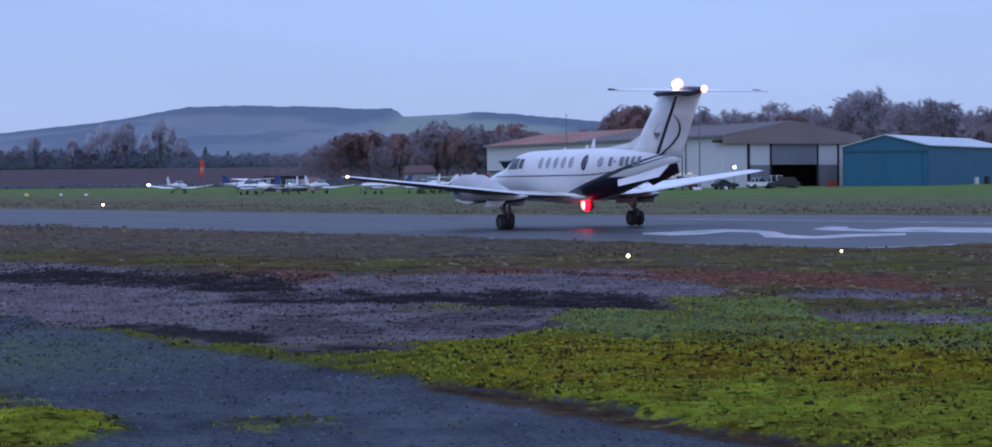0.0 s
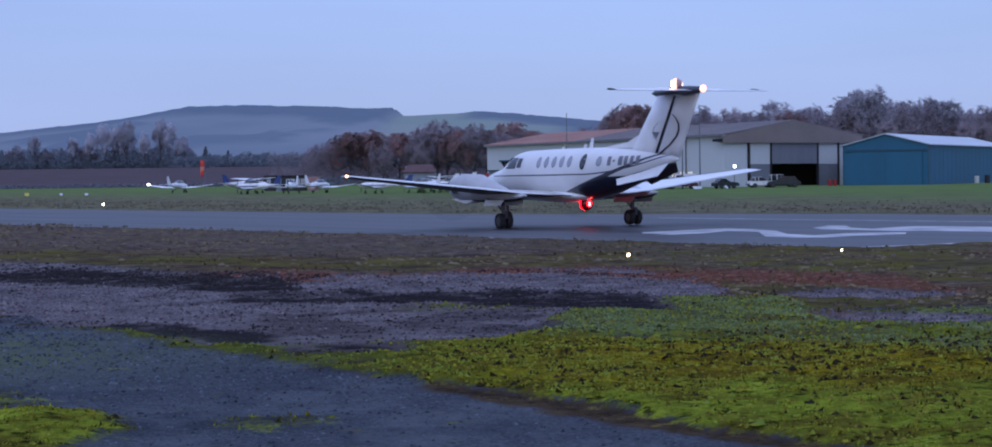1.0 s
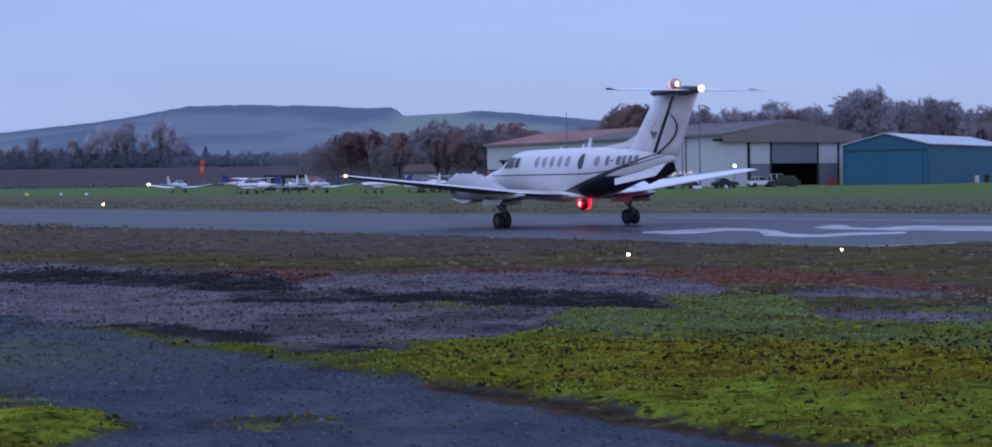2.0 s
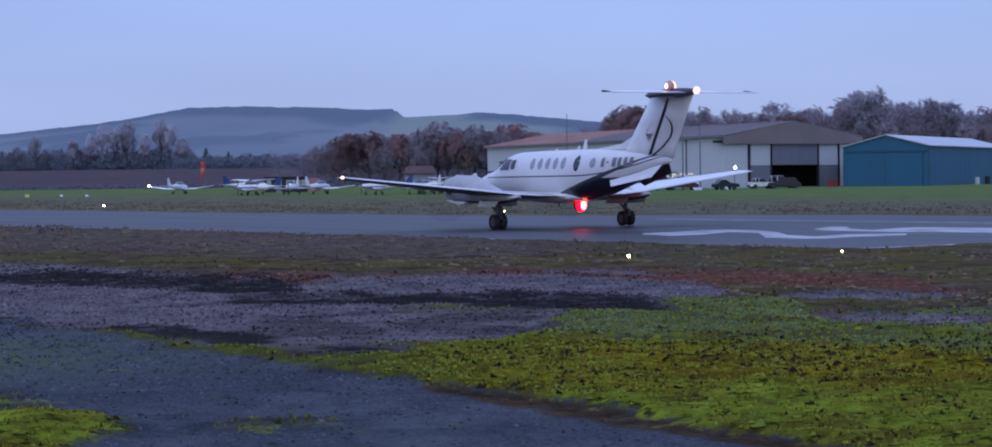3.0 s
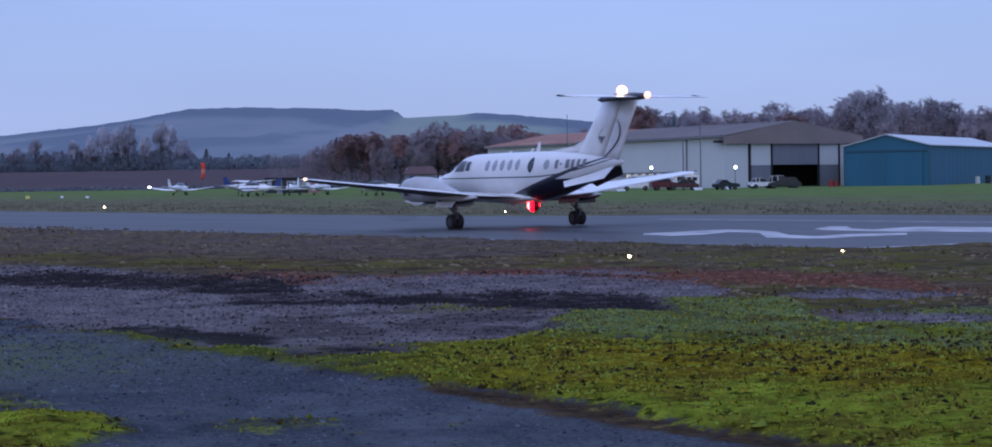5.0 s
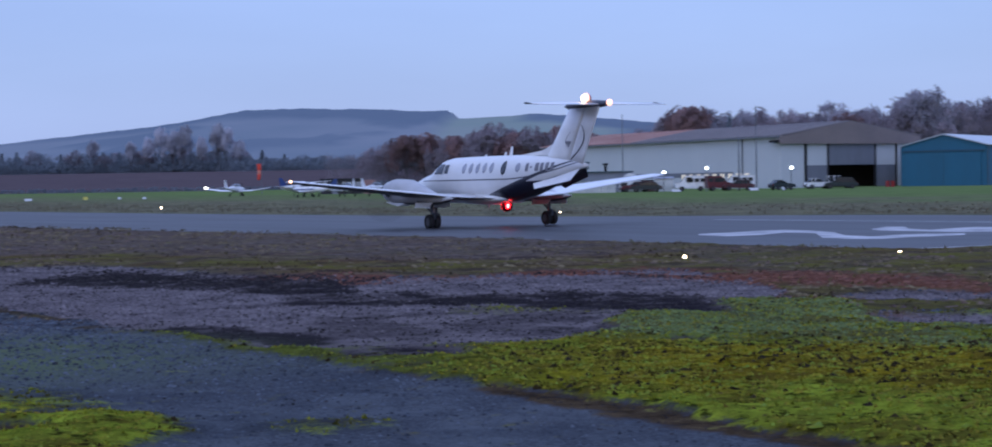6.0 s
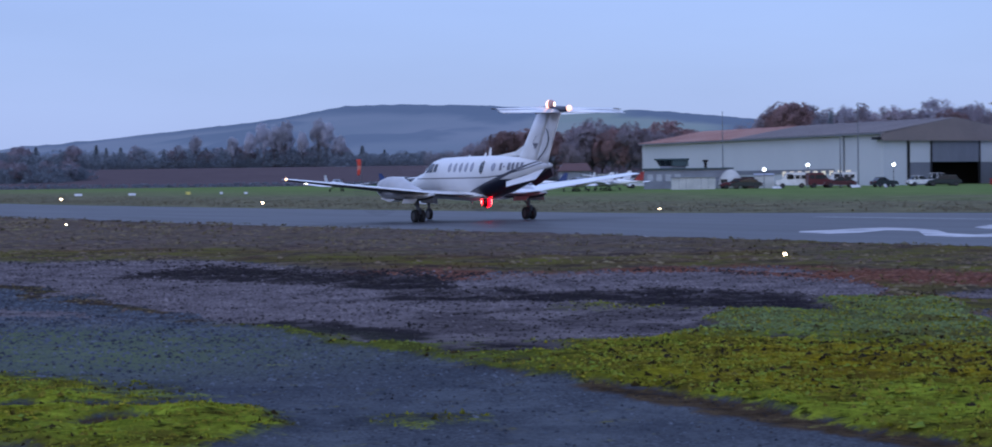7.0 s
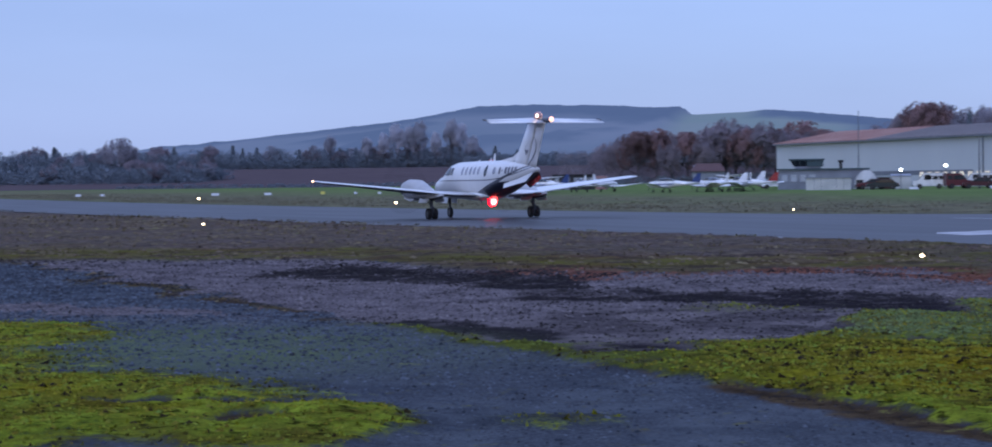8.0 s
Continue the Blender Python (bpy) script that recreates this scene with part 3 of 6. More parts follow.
M_STROBE = glowing("strobe_white", (1.0, 0.52, 0.38), 2.0)
M_STROBE_CORE = glowing("strobe_core", (1.0, 0.80, 0.66), 6.0)
M_ROSE_GLASS = material("rose_lens_glass", (0.55, 0.30, 0.27), rough=0.12, bump=0.0)
M_LAMP_RED = glowing("beacon_red", (1.0, 0.0015, 0.008), 14)
M_LAMP_CORE = glowing("beacon_core", (1.0, 0.12, 0.12), 12)
M_RED_GLASS = material("red_lens_glass", (0.35, 0.01, 0.015), rough=0.12, bump=0.0)
M_NAV = glowing("wingtip_lamp", (1.0, 0.60, 0.36), 4)


def airfoil(le, te, z, t, n=7):
    """A ring in the x-z plane: chord from x = le to te at height z, thickness t."""
    up, lo = [], []
    for i in range(n + 1):
        s = i / n
        y = t * (1.48 * math.sqrt(s) - 0.63 * s - 1.76 * s * s + 1.42 * s ** 3 - 0.51 * s ** 4)
        up.append((le + (te - le) * s, z + y * 1.15))
        lo.append((le + (te - le) * s, z - y * 0.85))
    return up + lo[::-1][1:-1]


def wing_skin(stations, t=0.5, rake=0.0):
    """Stations: y, leading edge x, trailing edge x, z, thickness."""
    return loft([[(x, y, z + rake * (x - te - .55 * (le - te))) for x, z in airfoil(le, te, zc, th * t)] for y, le, te, zc, th in stations])


def wheel(parent, at, r, w):
    ty = part("tyre", tyre_mesh(r, w), M_RUBBER, parent, smooth=True, at=at)
    part("rim", tube((0, -w * 0.40, 0), (0, w * 0.40, 0), r * 0.55, seg=18), M_SHADE_RIM, ty)
    return ty


def tyre_mesh(r, w):
    rings = []
    prof = [(r * 0.55, -w * .42), (r * 0.80, -w * .5), (r * 0.94, -w * .42), (r, -w * .2), (r, w * .2), (r * 0.94, w * .42), (r * 0.80, w * .5), (r * 0.55, w * .42)]
    for i in range(25):
        a = 2 * math.pi * i / 24
        rings.append([(q * math.cos(a), y, q * math.sin(a)) for q, y in prof])
    return loft(rings, cap=False)


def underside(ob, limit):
    """The second material, a painted shade, for all faces that look down."""
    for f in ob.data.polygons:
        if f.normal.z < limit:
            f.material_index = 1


def beacon_lens(r):
    """A round lens: lit over most of one side with a hot core, dull on the other with a small gleam."""
    bm = ball((0, 0, 0), r, u=32, v=20)
    bmesh.ops.recalc_face_normals(bm, faces=bm.faces[:])
    for f in bm.faces:
        cx = f.calc_center_median().x / r
        f.material_index = 2 if cx > 0.66 or cx < -0.95 else 0 if cx > 0.0 or cx < -0.90 else 1
    return bm


def build_aircraft():
    ac = empty("twin_turboprop_aircraft", pose(2.61, 66.2, 0, 0, 0, 117.1),
               "white twin turboprop aircraft with navy swept lines and a T-tail", "aircraft")
    # fuselage: x, bottom, top, half width, squareness
    sect = [(6.25, 1.40, 1.50, .06), (6.0, 1.22, 1.70, .27), (5.5, 1.08, 1.88, .45), (4.9, 1.00, 2.02, .57), (4.25, 0.95, 2.14, .66),
            (3.95, 0.94, 2.22, .69), (3.55, 0.93, 2.46, .71), (3.15, 0.92, 2.64, .73), (2.6, 0.91, 2.715, .74), (1.0, 0.91, 2.73, .745),
            (-1.0, 0.92, 2.73, .745), (-2.2, 1.0, 2.72, .735), (-3.2, 1.18, 2.69, .69), (-4.2, 1.42, 2.64, .59), (-5.2, 1.68, 2.56, .45),
            (-6.0, 1.92, 2.46, .30), (-6.65, 2.12, 2.36, .14), (-6.95, 2.2, 2.30, .04)]
    rings = []
    for x, lo, hi, w in sect:
        ring = []
        for i in range(24):
            a = 2 * math.pi * i / 24
            c, s = math.cos(a), math.sin(a)
            e = 0.86
            ring.append((x, w * math.copysign(abs(c) ** e, c), (lo + hi) / 2 + (hi - lo) / 2 * math.copysign(abs(s) ** e, s)))
        rings.append(ring)
    fus = part("fuselage", loft(rings), M_LIVERY, ac, "white fuselage with navy tail underside", True)

    def flank(x, z, out=0.006):
        """Left skin of the fuselage at x and height z."""
        for (xa, la, ha, wa), (xb, lb, hb, wb) in zip(sect, sect[1:]):
            if xa >= x >= xb:
                t = (x - xa) / (xb - xa)
                lo, hi, w = la + (lb - la) * t, ha + (hb - ha) * t, wa + (wb - wa) * t
                s = min(1, abs((z - (lo + hi) / 2) / ((hi - lo) / 2))) ** (1 / 0.86)
                return w * math.sqrt(max(0, 1 - s * s)) ** 0.86 + out
        return 0.0

    def patch(x0, x1, z0, z1, side, rake=0.0, k=4):
        """A panel lying on the flank."""
        bm = bmesh.new()
        grid = []
        for j in range(k + 1):
            z = z0 + (z1 - z0) * j / k
            xs = [x0 + (x1 - rake * (z - z0) - x0) * i / k for i in range(k + 1)]
            grid.append([bm.verts.new((x, side * flank(x, z, 0.012), z)) for x in xs])
        for a, b in zip(grid, grid[1:]):
            for i in range(k):
                bm.faces.new((a[i], a[i + 1], b[i + 1], b[i]))
        return bm

    def porthole(name, x, z, rx, rz, mat, side, label=""):
        bm = bmesh.new()
        rim, inner = [], []
        for i in range(16):
            a = 2 * math.pi * i / 16
            px, pz = x + rx * math.cos(a), z + rz * math.sin(a)
            rim.append(bm.verts.new((px, side * flank(px, pz, 0.006), pz)))
            px, pz = x + rx * .8 * math.cos(a), z + rz * .8 * math.sin(a)
            inner.append(bm.verts.new((px, side * flank(px, pz, 0.014), pz)))
        for i in range(16):
            bm.faces.new((rim[i], rim[(i + 1) % 16], inner[(i + 1) % 16], inner[i]))
        bm.faces.new(inner)
        return part(name, bm, mat, fus, label)

    for side in (1, -1):
        for i in range(5):
            porthole("cabin_window", 0.93 - i * 0.535, 2.27, 0.15, 0.20, M_WINDOW if side < 0 else M_SMOKE, side)
        porthole("door_window", -2.12, 2.25, 0.19, 0.27, M_WINDOW, side, "dark oval window")
        porthole("rear_window", -3.12, 2.25, 0.17, 0.17, M_SMOKE, side)
        # flight deck side glass
        part("side_window", patch(2.62, 3.42, 2.08, 2.47, side, 0.55), M_WINDOW, fus, "dark flight deck glass")
        part("side_window", patch(2.22, 2.52, 2.10, 2.44, side, 0.0), M_WINDOW, fus, "dark flight deck glass")
        bm = bmesh.new()
        bm.faces.new([bm.verts.new(p) for p in ((3.95, side * 0.02, 2.24), (3.95, side * 0.42, 2.20), (3.45, side * 0.36, 2.47), (3.42, side * 0.02, 2.52))])
        part("windscreen", bm, M_WINDOW, fus, "dark windscreen pane", at=pose(0.02, 0, 0.02))
        # registration, as plain bars
        for i, w in enumerate((0.19, 0.12, 0.22, 0.18, 0.18, 0.18)):
            x = -3.62 - i * 0.30
            h2 = 0.15 if i != 1 else 0.03
            part("registration_bar", patch(x - w, x, 2.25 - h2, 2.25 + h2, side), M_GREYBAR, fus)
    # fin with dorsal fillet
    def slice_of(rudder_part, n=6):
        """The fin's skin before the hinge, or the rudder's behind it."""
        rings = []
        for z, le, te, t, hinge in ((2.30, -3.95, -6.78, .34, -5.81), (2.70, -4.25, -6.98, .32, -6.05), (3.5, -5.02, -7.45, .26, -6.535), (4.30, -5.78, -7.95, .22, -7.02)):
            cut = (hinge - le) / (te - le)
            a, b = (cut + .012, 1.0) if rudder_part else (0.0, cut)
            up, lo = [], []
            for i in range(n + 1):
                q = a + (b - a) * i / n
                y = t * (1.48 * math.sqrt(q) - 0.63 * q - 1.76 * q * q + 1.42 * q ** 3 - 0.51 * q ** 4)
                up.append((le + (te - le) * q, y * 1.15 + .002, z))
                lo.append((le + (te - le) * q, -y * 0.85 - .002, z))
            rings.append(up + lo[::-1])
        return loft(rings)
    finp = part("fin", slice_of(False), M_WHITE, ac, "white swept tail fin", True)
    rud = part("rudder", slice_of(True), M_WHITE, ac, "white rudder with a navy arc", True)
    part("dorsal_fillet", prism([(-1.95, -.05, 2.68), (-4.6, -.05, 2.68), (-4.62, -.05, 3.06), (-4.0, -.05, 2.86)], (0, .10, 0)), M_WHITE, ac)
    def fin_y(x, z):
        """Half thickness of the fin at x, z."""
        t = min(1, max(0, (z - 2.25) / 2.05))
        le, te, th = -3.9 - 1.88 * t, -6.75 - 1.2 * t, .34 - .12 * t
        s = min(1, max(0, (x - le) / (te - le)))
        return 1.0 * th * (1.48 * math.sqrt(s) - 0.63 * s - 1.76 * s * s + 1.42 * s ** 3 - 0.51 * s ** 4) * 1.15 + 0.012

    for side in (1, -1):
        # the hinge strip is the gap's shade in navy; arc and crescent are paint
        for name, pts in (("hinge_gap_shade", [(-6.94, 4.27, .05), (-6.66, 3.80, .055), (-6.39, 3.37, .055), (-6.10, 2.90, .055), (-5.80, 2.40, .06)]),
                          ("rudder_arc", [(-6.74, 3.70, .016), (-6.87, 3.54, .026), (-6.93, 3.36, .032), (-6.90, 3.18, .038), (-6.79, 3.0, .045), (-6.48, 2.74, .05), (-6.01, 2.46, .06)]),
                          ("fin_crescent", [(-6.30, 3.48, .008), (-6.05, 3.44, .012), (-5.84, 3.31, .016), (-5.72, 3.12, .018), (-5.80, 2.96, .02), (-5.92, 2.88, .012)])):
            bm = bmesh.new()
            prev = None
            dense = []
            for (xa, za, wa), (xb, zb, wb) in zip(pts, pts[1:]):
                dense += [(xa + (xb - xa) * k / 4, za + (zb - za) * k / 4, wa + (wb - wa) * k / 4) for k in range(4)]
            for x, z, w in dense + [pts[-1]]:
                sunk = .018 if name == "hinge_gap_shade" else 0
                cur = [bm.verts.new((x - w, side * (fin_y(x - w, z) - sunk), z)), bm.verts.new((x + w, side * (fin_y(x + w, z) - sunk), z))]
                if prev:
                    bm.faces.new((*prev, *cur[::-1]))
                prev = cur
            part(name, bm, M_GREYBAR if name == "fin_crescent" else M_NAVY, finp if name == "fin_crescent" else rud, "thin grey paint crescent" if name == "fin_crescent" else "navy rudder line, arc paint and hinge gap shade")
        bm = bmesh.new()
        bm.faces.new([bm.verts.new((x, side * fin_y(x, z), z)) for x, z in ((-5.70, 3.15), (-6.10, 3.13), (-5.90, 2.92))])
        part("fin_emblem", bm, M_GREYBAR, finp, "small grey emblem")
    # tailplane
    part("tail_bullet", loft([[(x, r * .55 * math.cos(a), 4.40 + r * math.sin(a)) for a in [2 * math.pi * k / 12 for k in range(12)]]
                              for x, r in ((-5.45, .02), (-5.7, .11), (-6.5, .16), (-7.6, .15), (-8.2, .10), (-8.5, .02))]), M_NAVY, ac, "navy fairing", True)
    tails = []
    for side in (1, -1):
        st = part("tailplane", wing_skin([(side * .04, -5.95, -7.42, 4.43, .18), (side * 2.72, -7.15, -7.66, 4.43, .08)]), M_WHITE, ac, "white tailplane", True,
                  at=pose(-6.9, 0, 4.46, 0, -4.5, 0) @ pose(6.9, 0, -4.43))
        tails.append(part("elevator", wing_skin([(side * .12, -7.36, -8.02, 4.43, .12), (side * 2.70, -7.60, -8.10, 4.43, .08)]), M_WHITE, st, "white elevator", True))
        part("tip_cap", wing_skin([(side * 2.71, -7.08, -7.72, 4.44, .14), (side * 2.80, -7.28, -7.68, 4.44, .06)]), M_BOOT, st, "dark tip")
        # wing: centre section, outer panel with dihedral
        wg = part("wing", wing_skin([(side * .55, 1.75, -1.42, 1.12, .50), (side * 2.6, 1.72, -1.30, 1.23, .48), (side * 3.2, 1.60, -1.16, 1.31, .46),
                                     (side * 8.1, 1.02, -0.02, 1.86, .22), (side * 8.3, 0.86, 0.06, 1.89, .08)], rake=.012), [M_WHITE, M_SHADE_RIM], ac, "white wing with shade painted on its underside", True)
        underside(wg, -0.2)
        part("deicer_boot", wing_skin([(side * 3.3, 1.63, 1.35, 1.405, .16), (side * 8.0, 1.06, .90, 1.89, .07)]), M_BOOT, wg, "black leading edge", True)
        for y0, y1 in ((.9, 2.1), (3.1, 4.9), (5.0, 7.9)):
            za, zb = (1.13 + (y0 - .5) * .06, 1.13 + (y1 - .5) * .06) if y1 < 2.6 else (1.31 + (y0 - 3.1) * .112, 1.31 + (y1 - 3.1) * .112)
            tea, teb = (-1.40, -1.33) if y1 < 2.6 else (-1.16 + (y0 - 3.2) * .233, -1.16 + (y1 - 3.2) * .233)
            za, zb = (v - .010 * (3.1 if q < 2.6 else 2.76 - (q - 3.2) * .351) for v, q in ((za, y0), (zb, y1)))
            fl = part("flap" if y1 < 5 else "aileron", wing_skin([(side * y0, tea + .42, tea - .015, za - 0.01, .10), (side * y1, teb + .36, teb - .015, zb - 0.01, .07)], rake=.012), [M_WHITE, M_SHADE_RIM], wg, smooth=True)
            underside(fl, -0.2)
        part("navigation_lamp", ball((0.30, side * 8.33, 1.90), .06, (1.6, .8, .8)), M_NAV if side > 0 else M_WINDOW, wg, "glowing wingtip lamp" if side > 0 else "")
        # engine nacelle
        nac = part("nacelle", loft([[(x, side * 2.62 + w * math.cos(a), zc + hh * math.sin(a)) for a in [2 * math.pi * k / 20 for k in range(20)]]
                                    for x, zc, w, hh in ((3.75, 1.46, .22, .24), (3.55, 1.44, .34, .38), (2.9, 1.42, .43, .50), (1.7, 1.40, .45, .49), (0.7, 1.26, .40, .34),
                                                         (-0.3, 1.12, .32, .21), (-1.1, 1.10, .22, .12), (-1.6, 1.14, .05, .04))]), [M_NACELLE, M_SHADE_RIM], ac, "pale grey engine nacelle with shade painted below", True)
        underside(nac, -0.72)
        part("spinner", loft([[(x, side * 2.62 + r * math.cos(a), 1.46 + r * math.sin(a)) for a in [2 * math.pi * k / 14 for k in range(14)]]
                              for x, r in ((3.72, .25), (3.95, .22), (4.2, .13), (4.32, .02))]), M_STEEL, nac, "bare metal spinner", True)
        disc = tube((3.92, side * 2.62, 1.46), (3.93, side * 2.62, 1.46), 1.24, seg=48)
        part("propeller_disc", disc, M_BLUR, nac, "propeller spinning too fast to see")
        part("air_intake", prism([(3.5, side * 2.62 - .22, 1.02), (2.5, side * 2.62 - .22, 0.86), (1.9, side * 2.62 - .22, .93), (2.2, side * 2.62 - .22, 1.1)], (0, .44, 0)), M_WHITE, nac)
        for s2 in (-1, 1):
            part("exhaust_stub", tube((3.0, side * 2.62 + s2 * .40, 1.34), (2.6, side * 2.62 + s2 * .58, 1.30), .10, .085), M_STEEL, nac, "steel exhaust stub")
        # main gear
        leg = part("main_gear_leg", tube((0, side * 2.615, .25), (0.06, side * 2.615, 1.1), .065, .085), M_STEEL, ac, "metal undercarriage leg")
        part("drag_brace", tube((0.02, side * 2.615, .55), (0.75, side * 2.615, 1.05), .035), M_STEEL, leg)
        part("torque_link", box(-.22, -.04, side * 2.615 - .05, side * 2.615 + .05, .34, .62, .01), M_STEEL, leg)
        for s2 in (-1, 1):
            part("gear_door", prism([(-.75, side * 2.615 + s2 * .36, 1.0), (.65, side * 2.615 + s2 * .36, 1.0), (.6, side * 2.615 + s2 * .44, .80), (-.6, side * 2.615 + s2 * .44, .82)], (0, .02, 0)), M_WHITE, leg, "open white gear door")
            tyre = wheel(leg, pose(0, side * 2.615 + s2 * .15, .27), .27, .20)
        # strake under the tail
        part("ventral_strake", prism([(-4.0, side * .50, 1.66), (-6.6, side * .13, 2.13), (-6.45, side * (.46 if side > 0 else .30), 1.72 if side > 0 else 1.84), (-4.3, side * .66, 1.44)], (0, side * .02, 0)),
             M_WHITE if side > 0 else M_NAVY, ac, "white ventral strake" if side > 0 else "navy ventral strake")
    # centre wing box under the cabin
    part("wing_fairing", loft([[(x, w * math.cos(a), 1.08 + hh * math.sin(a)) for a in [2 * math.pi * k / 16 for k in range(16)]]
                               for x, w, hh in ((2.2, .1, .05), (1.5, .8, .20), (0, .92, .24), (-1.2, .86, .18), (-2.2, .1, .04))]), M_WHITE, ac, smooth=True)
    # nose gear
    leg = part("nose_gear_leg", tube((4.56, 0, .22), (4.62, 0, 1.0), .055, .07), M_STEEL, ac, "metal nose undercarriage leg")
    for s2 in (-1, 1):
        part("nose_gear_door", prism([(4.2, s2 * .22, .98), (5.0, s2 * .22, 1.02), (5.0, s2 * .28, .72), (4.25, s2 * .28, .70)], (0, .02, 0)), M_WHITE, leg)
    part("taxi_lamp", ball((4.70, 0, .78), .07), M_STEEL, leg, "round taxi lamp facing forward")
    wheel(leg, pose(4.56, 0, .255), .255, .18)
    # aerials
    part("tall_aerial", prism([(-1.42, -.015, 2.70), (-1.66, -.015, 2.70), (-1.72, -.015, 3.06), (-1.60, -.015, 3.06)], (0, .03, 0)), M_WHITE, ac, "white blade aerial")
    part("short_aerial", prism([(-1.0, -.012, 2.71), (-1.2, -.012, 2.71), (-1.25, -.012, 2.86), (-1.15, -.012, 2.86)], (0, .024, 0)), M_WHITE, ac)
    part("roof_aerial", prism([(0.5, -.012, 2.71), (0.3, -.012, 2.71), (0.28, -.012, 2.80), (0.38, -.012, 2.80)], (0, .024, 0)), M_WHITE, ac)
    part("belly_aerial", prism([(0.4, -.012, .92), (0.2, -.012, .92), (0.16, -.012, .72), (0.26, -.012, .72)], (0, .024, 0)), M_WHITE, ac)
    # tail lamps
    part("beacon_socket", tube((-6.92, 0, 4.50), (-6.92, 0, 4.56), .09, .08), M_STEEL, ac)
    top = part("tail_beacon", beacon_lens(.19), [M_STROBE, M_ROSE_GLASS, M_STROBE_CORE], ac, "rotating beacon lamp on the tail", True, at=pose(-6.92, 0, 4.63))
    part("tail_lamp", ball((-8.40, 0, 4.42), .12, (1.2, .8, 1)), M_STROBE, ac, "bright white lamp at the tail's end")
    # belly beacon: a red lens over a rotating lamp, lit on one side
    part("beacon_base", tube((-1.16, 0, .98), (-1.16, 0, .84), .12, .10), M_STEEL, ac)
    rot = part("rotating_beacon", beacon_lens(.23), [M_LAMP_RED, M_RED_GLASS, M_LAMP_CORE], ac, "rotating red beacon lamp", True, at=pose(-1.16, 0, .80))
    return ac, rot, top, rud, tails


M_SMOKE = material("tinted_cabin_glass", (0.30, 0.31, 0.36), rough=0.12, scale=3, bump=0.0)
M_STROBE_SOFT = glowing("landing_lamp_glow", (1.0, 0.95, 0.85), 10)


def blur_material():
    m = bpy.data.materials.new("propeller_blur")
    m.use_nodes = True
    n, l = m.node_tree.nodes, m.node_tree.links
    tr, mx = n.new("ShaderNodeBsdfTransparent"), n.new("ShaderNodeMixShader")
    mx.inputs[0].default_value = 0.04
    n["Principled BSDF"].inputs["Base Color"].default_value = (0.05, 0.05, 0.055, 1)
    l.new(tr.outputs[0], mx.inputs[1])
    l.new(n["Principled BSDF"].outputs[0], mx.inputs[2])
    l.new(mx.outputs[0], n["Material Output"].inputs["Surface"])
    return m


M_BLUR = blur_material()
aircraft, beacon, tail_beacon, rudder, elevators = build_aircraft()

# ------------------------------------------------------------------ hangars
M_CLAD = material("pale_grey_cladding", (0.50, 0.52, 0.53), rough=0.55, second=(0.46, 0.48, 0.495), scale=0.1, fine=3, bump=0.1, streak=(1, 1, 0.15))
M_CLAD_DARK = material("grey_steel_door", (0.17, 0.18, 0.21), rough=0.5, second=(0.13, 0.14, 0.165), scale=0.4, fine=6, bump=0.1, streak=(1, 1, 0.2))
M_ROOF = material("grey_roof_sheet", (0.135, 0.118, 0.120), rough=0.75, second=(0.175, 0.15, 0.147), scale=0.12, fine=3, bump=0.1)
M_RUST = material("rusty_roof_sheet", (0.30, 0.15, 0.12), rough=0.8, second=(0.36, 0.21, 0.175), scale=0.12, fine=3, bump=0.1)
M_BROWN = material("brown_gable_sheet", (0.205, 0.165, 0.155), rough=0.75, second=(0.165, 0.135, 0.13), scale=0.2, fine=3, bump=0.1)
M_BLACK = material("black_and_interior_shade", (0.012, 0.012, 0.016), rough=0.9, bump=0.0)
M_BLUE = material("blue_cladding", (0.003, 0.104, 0.180), rough=0.55, second=(0.004, 0.088, 0.152), scale=0.3, fine=5, bump=0.1, streak=(1, 1, 0.2))
M_BLUE_DK = material("blue_trim", (0.008, 0.065, 0.105), rough=0.5, scale=0.5, bump=0.0)
M_LIGHTROOF = material("pale_roof_sheet", (0.45, 0.49, 0.52), rough=0.5, second=(0.38, 0.42, 0.45), scale=0.3, fine=4, bump=0.1)


def frame_at(x, y, dx, dy):
    """A pose at (x, y) on the ground whose x axis runs along (dx, dy)."""
    return pose(x, y, on_ground(x, y), 0, 0, math.degrees(math.atan2(dy, dx)))


